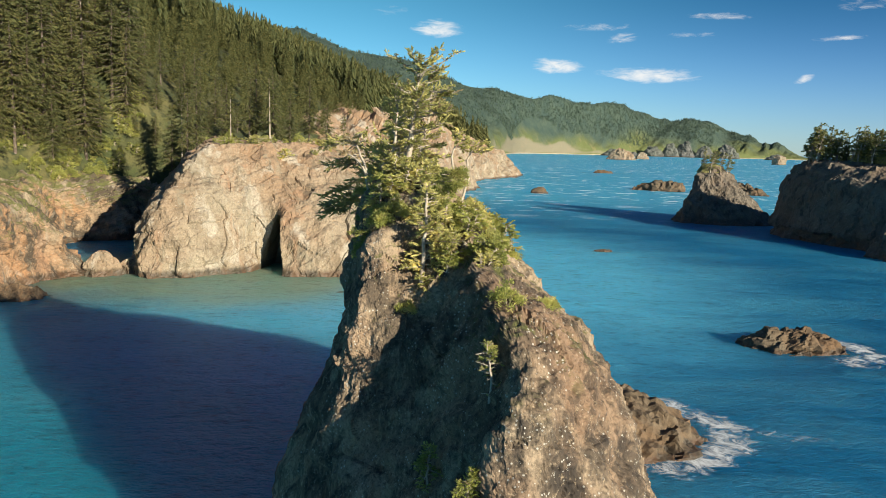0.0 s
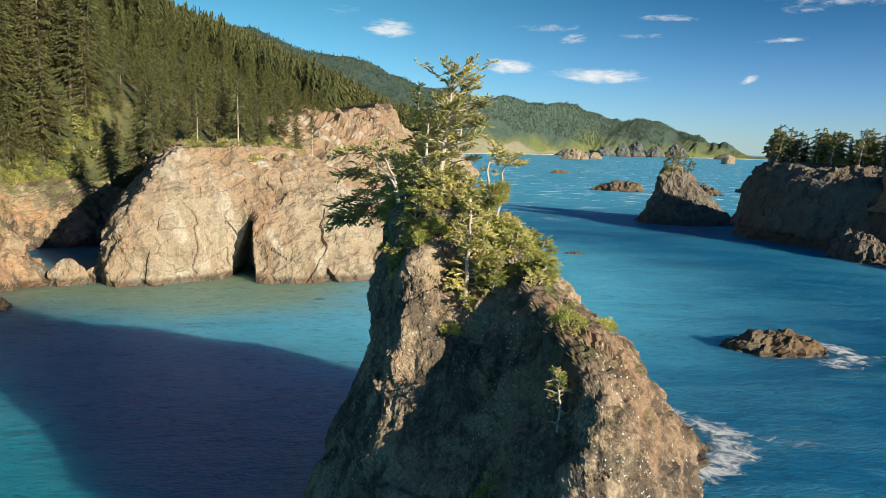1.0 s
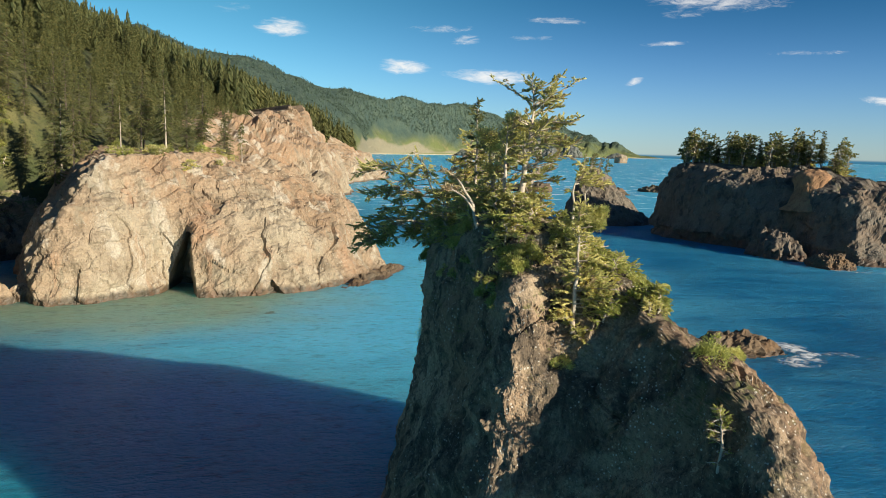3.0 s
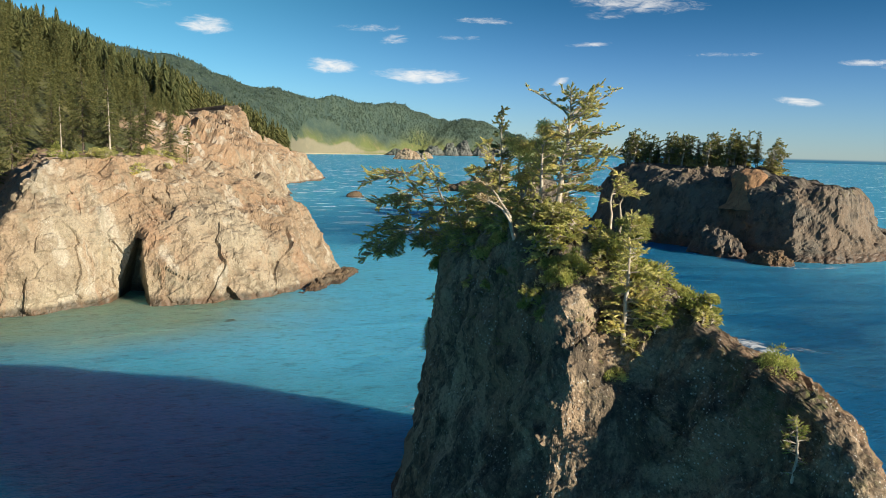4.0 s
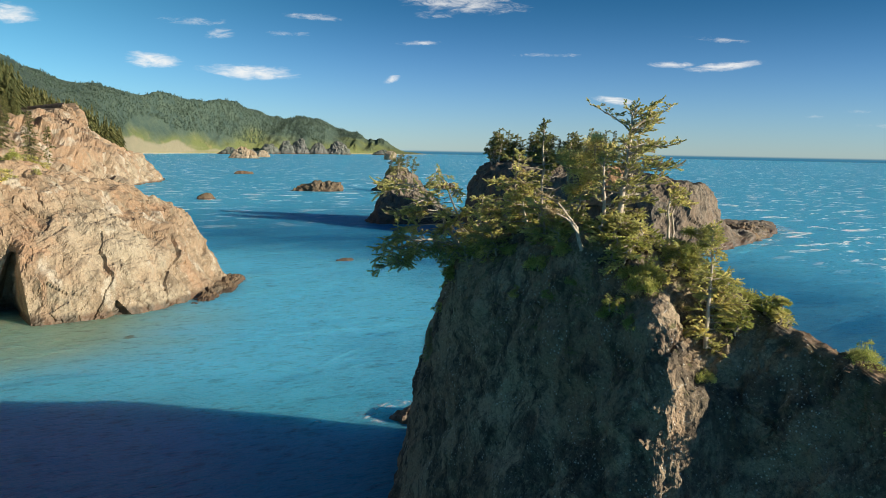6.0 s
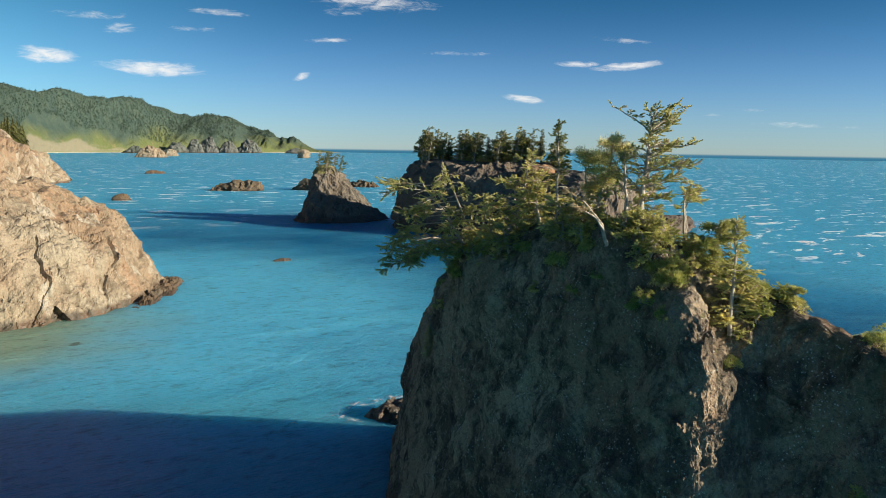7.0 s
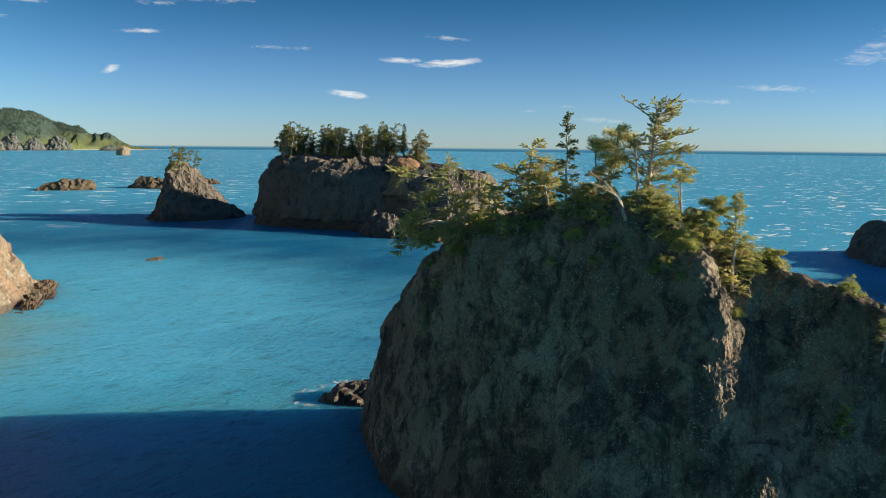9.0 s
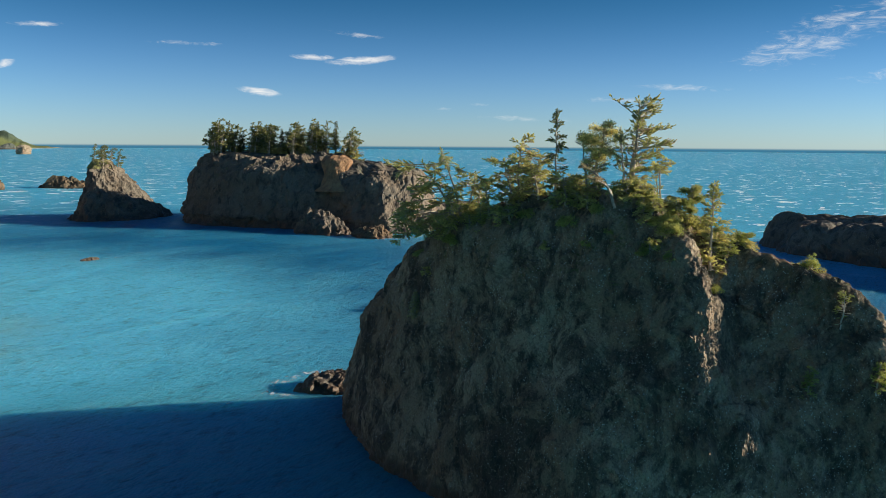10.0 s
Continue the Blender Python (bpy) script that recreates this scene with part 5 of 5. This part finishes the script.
for x, y, s in [(-55, 255, 0.8), (-68, 258, 0.62), (-88, 272, 1.0), (-35, 282, 0.6)]:
    forest_tree(x, y, s, "snag", "bare silvery dead trunk standing on the cliff top")


for _ in range(46):
    x, y = frnd.uniform(-74, -36), frnd.uniform(226, 282)
    z = drop(LAND_BVH, x, y)
    if z is not None and z > 30.5:
        bush(x, y, frnd.uniform(1.0, 2.3), frnd.randrange(5), z, label="low green brush on the cliff top", group="cliff-top brush")
for _ in range(70):
    y = frnd.uniform(150, 262)
    x = coast_x(y) - frnd.uniform(0, 16)
    z = drop(LAND_BVH, x, y)
    if z is not None and z > 18.5:
        bush(x, y, frnd.uniform(1.2, 2.8), frnd.randrange(5), z, label="low green brush on the slope below the forest", group="hillside brush")

# distant trees: one mesh of many low-detail spruces
def far_trees(name, label, places, quads, material=NEEDLES):
    """Many ragged spruces, each a cone of drooping sprays."""
    rnd = np.random.RandomState(4)
    kinds = []
    for _ in range(7):
        f = np.sort(rnd.uniform(0.04, 0.97, quads))
        a = rnd.uniform(0, 2 * math.pi, quads)
        r = (1 - f) ** 0.7 * rnd.uniform(0.6, 1.3, quads)
        out = np.stack([np.cos(a), np.sin(a)], 1)
        side = np.stack([-np.sin(a), np.cos(a)], 1)
        wd = (0.34 * r + 0.07)[:, None] * (2.4 if quads < 20 else 0.7 if quads < 100 else 0.3)
        top = np.concatenate([out * 0.0, (f + (0.13 if quads < 20 else 0.06 if quads < 100 else 0.04))[:, None]], 1)
        tip = np.concatenate([out * r[:, None], (f - 0.06 - 0.05 * r)[:, None]], 1)
        mid = np.concatenate([out * (r * 0.6)[:, None], f[:, None]], 1)
        s3 = np.concatenate([side * wd, np.zeros((quads, 1))], 1)
        kinds.append(np.stack([top, mid + s3, tip, mid - s3], 1).reshape(-1, 3))
    vs = []
    for x, y, z, h, r in places:
        k = kinds[rnd.randint(7)]
        c, sn = math.cos(x * 7.1), math.sin(x * 7.1)
        vs.append(np.stack([x + r * (k[:, 0] * c - k[:, 1] * sn), y + r * (k[:, 0] * sn + k[:, 1] * c), z + h * k[:, 2]], 1))
    v = np.concatenate(vs)
    me = mesh_from(name, v, np.arange(len(v)).reshape(-1, 4), material)
    return tagged(new(name, me), label, "forest", kind="stuff")


def joined(name, label, mesh, spots_):
    """Copies of one leaf mesh joined into one mesh."""
    v = np.empty(len(mesh.vertices) * 3, np.float32)
    mesh.vertices.foreach_get("co", v)
    v = v.reshape(-1, 3)
    out = []
    for x, y, z, s in spots_:
        c, n = math.cos(x * 7.1), math.sin(x * 7.1)
        out.append(np.stack([x + s * (v[:, 0] * c - v[:, 1] * n), y + s * (v[:, 0] * n + v[:, 1] * c), z + s * v[:, 2]], 1))
    w = np.concatenate(out)
    return tagged(new(name, mesh_from(name, w, np.arange(len(w)).reshape(-1, 4), NEEDLES)), label, "forest", kind="stuff")


stand = [(x, y, drop(LAND_BVH, x, y), h) for x, y, h in stand]
joined("spruce_stand", "tall spruces standing close together deeper in the forest", spruce(99, 37, 6.8, 0.1, dens=0.85, fine=1.0)[1],
       [(x, y, z - 0.5, h / 37) for x, y, z, h in stand if z is not None and z > 14])

places = []
grnd = random.Random(3)
while len(places) < 7500:
    y = 170 + 980 * grnd.random() ** 0.9
    x = coast_x(min(y, 900)) - (16 if y < 265 else 1) - 420 * grnd.random() ** 1.3
    if y < 440 and coast_x(y) - x < 85:
        continue
    z = drop(LAND_BVH, x, y)
    if z is None or z < 22:
        continue
    h = grnd.uniform(14, 31)
    places.append((x, y, z - 1, h, h * grnd.uniform(0.17, 0.27)))
near = [p for p in places if p[1] < 620 and p[0] > -260]
far_trees("woodland", "dense spruce forest covering the slope behind the cliffs", near, 200)
far_trees("woodland", "far spruce forest along the coastal ridge", [p for p in places if p not in near], 44)

far_places = []
while len(far_places) < 9000:
    j, i = grnd.randrange(18, 66), grnd.randrange(0, 329)
    a, b, c = far_g[j, i], far_g[j, i + 1], far_g[j + 1, i]
    p = a + (b - a) * grnd.random() + (c - a) * grnd.random()
    if p[2] < 45 + 85 * (0.5 + noise.noise((p[0] / 250, p[1] / 250, 2.0))):
        continue
    h = grnd.uniform(7, 13)
    far_places.append((p[0], p[1], p[2] - 3, h, h * grnd.uniform(0.2, 0.34)))
far_trees("distant_woodland", "haze-tinted green conifers over the far mountain", far_places, 12, HAZED_NEEDLES)


# ---------------------------------------------------------------- foam
def foam(points, width, label="white foam of breaking waves", seed=1, strength=1.0):
    """A lacy sheet of foam along a line of points, densest in its middle."""
    p = spline(np.array(points, float), 40, False)
    d = np.gradient(p, axis=0)
    d /= np.maximum(np.linalg.norm(d, axis=1, keepdims=True), 1e-6)
    s = np.stack([-d[:, 1], d[:, 0]], 1)
    v = np.linspace(-1, 1, 13)
    g = p[:, None] + s[:, None] * (v[None, :, None] * width)
    z = np.full(g.shape[:2] + (1,), 0.06 + 0.012 * (seed % 7))
    g = np.concatenate([g, z], 2)
    me = mesh_from("foam", g.reshape(-1, 3), grid_faces(40, 13, False), FOAM_MAT, True)
    u = np.linspace(0, 1, 40)[:, None]
    cover = strength * (1 - np.abs(v)[None, :] ** 1.6) * np.clip(np.minimum(u, 1 - u) * 6, 0, 1)
    at = me.attributes.new("cover", "FLOAT", "POINT")
    at.data.foreach_set("value", cover.astype(np.float32).ravel())
    return tagged(new("sea_foam", me), label, "foam", kind="stuff")


foam([(74, 158), (79, 150), (78, 142), (68, 137)], 4.5, seed=1, strength=1.4)
foam([(76, 146), (84, 144), (93, 140)], 3.0, seed=2, strength=0.8)
foam([(22, 116), (32, 112), (37, 105), (36, 97), (28, 90), (21, 88)], 4.2, seed=3, strength=1.35)
foam([(36, 103), (42, 102), (50, 99)], 3.0, seed=4, strength=0.8)
foam([(20, 90), (18, 80), (20, 70)], 2.5, seed=5, strength=0.7)
foam([(3, 118), (3, 126), (10, 128), (17, 127)], 2.2, seed=6, strength=0.9)
foam([(4, 124), (-3, 126), (-10, 122)], 1.6, seed=7, strength=0.7)
foam([(15, 262), (18, 256), (8, 241), (-6, 226), (-20, 212)], 1.2, seed=8, strength=0.7)
foam([(300, 292), (322, 318), (324, 336), (300, 352)], 9, seed=9, strength=1.0)
foam([(210, 247), (260, 268), (300, 294)], 4, seed=10, strength=0.8)
foam([(158, 262), (163, 246), (176, 240), (190, 246)], 3.5, seed=11, strength=0.95)
foam([(165, 690), (190, 684), (230, 680)], 6, seed=12, strength=0.85)
foam([(232, 690), (262, 668), (290, 655)], 7, seed=13, strength=0.85)
foam([(305, 730), (330, 700), (345, 690)], 6, seed=14, strength=0.8)
foam([(64, 604), (75, 600), (88, 604)], 3.5, seed=15, strength=0.8)
foam([(46, 279), (57, 278), (70, 279)], 1.4, seed=16, strength=0.9)
foam([(190, 1108), (225, 1100), (270, 1102)], 12, seed=17, strength=1.1)
foam([(240, 128), (254, 132), (268, 126)], 4, seed=18, strength=0.9)
foam([(200, 66), (214, 96), (230, 112)], 3, seed=19, strength=0.6)
foam([(215, 2500), (295, 2980), (470, 3210), (690, 3400), (900, 3560)], 26, seed=20, strength=0.9)
foam([(240, 2500), (330, 2940), (500, 3160), (720, 3350), (930, 3510)], 18, seed=21, strength=0.7)
foam([(440, 2330), (520, 2295), (600, 2310)], 14, seed=22, strength=0.8)
foam([(12, 528), (34, 640), (38, 745), (66, 828), (104, 912)], 5, seed=23, strength=0.7)
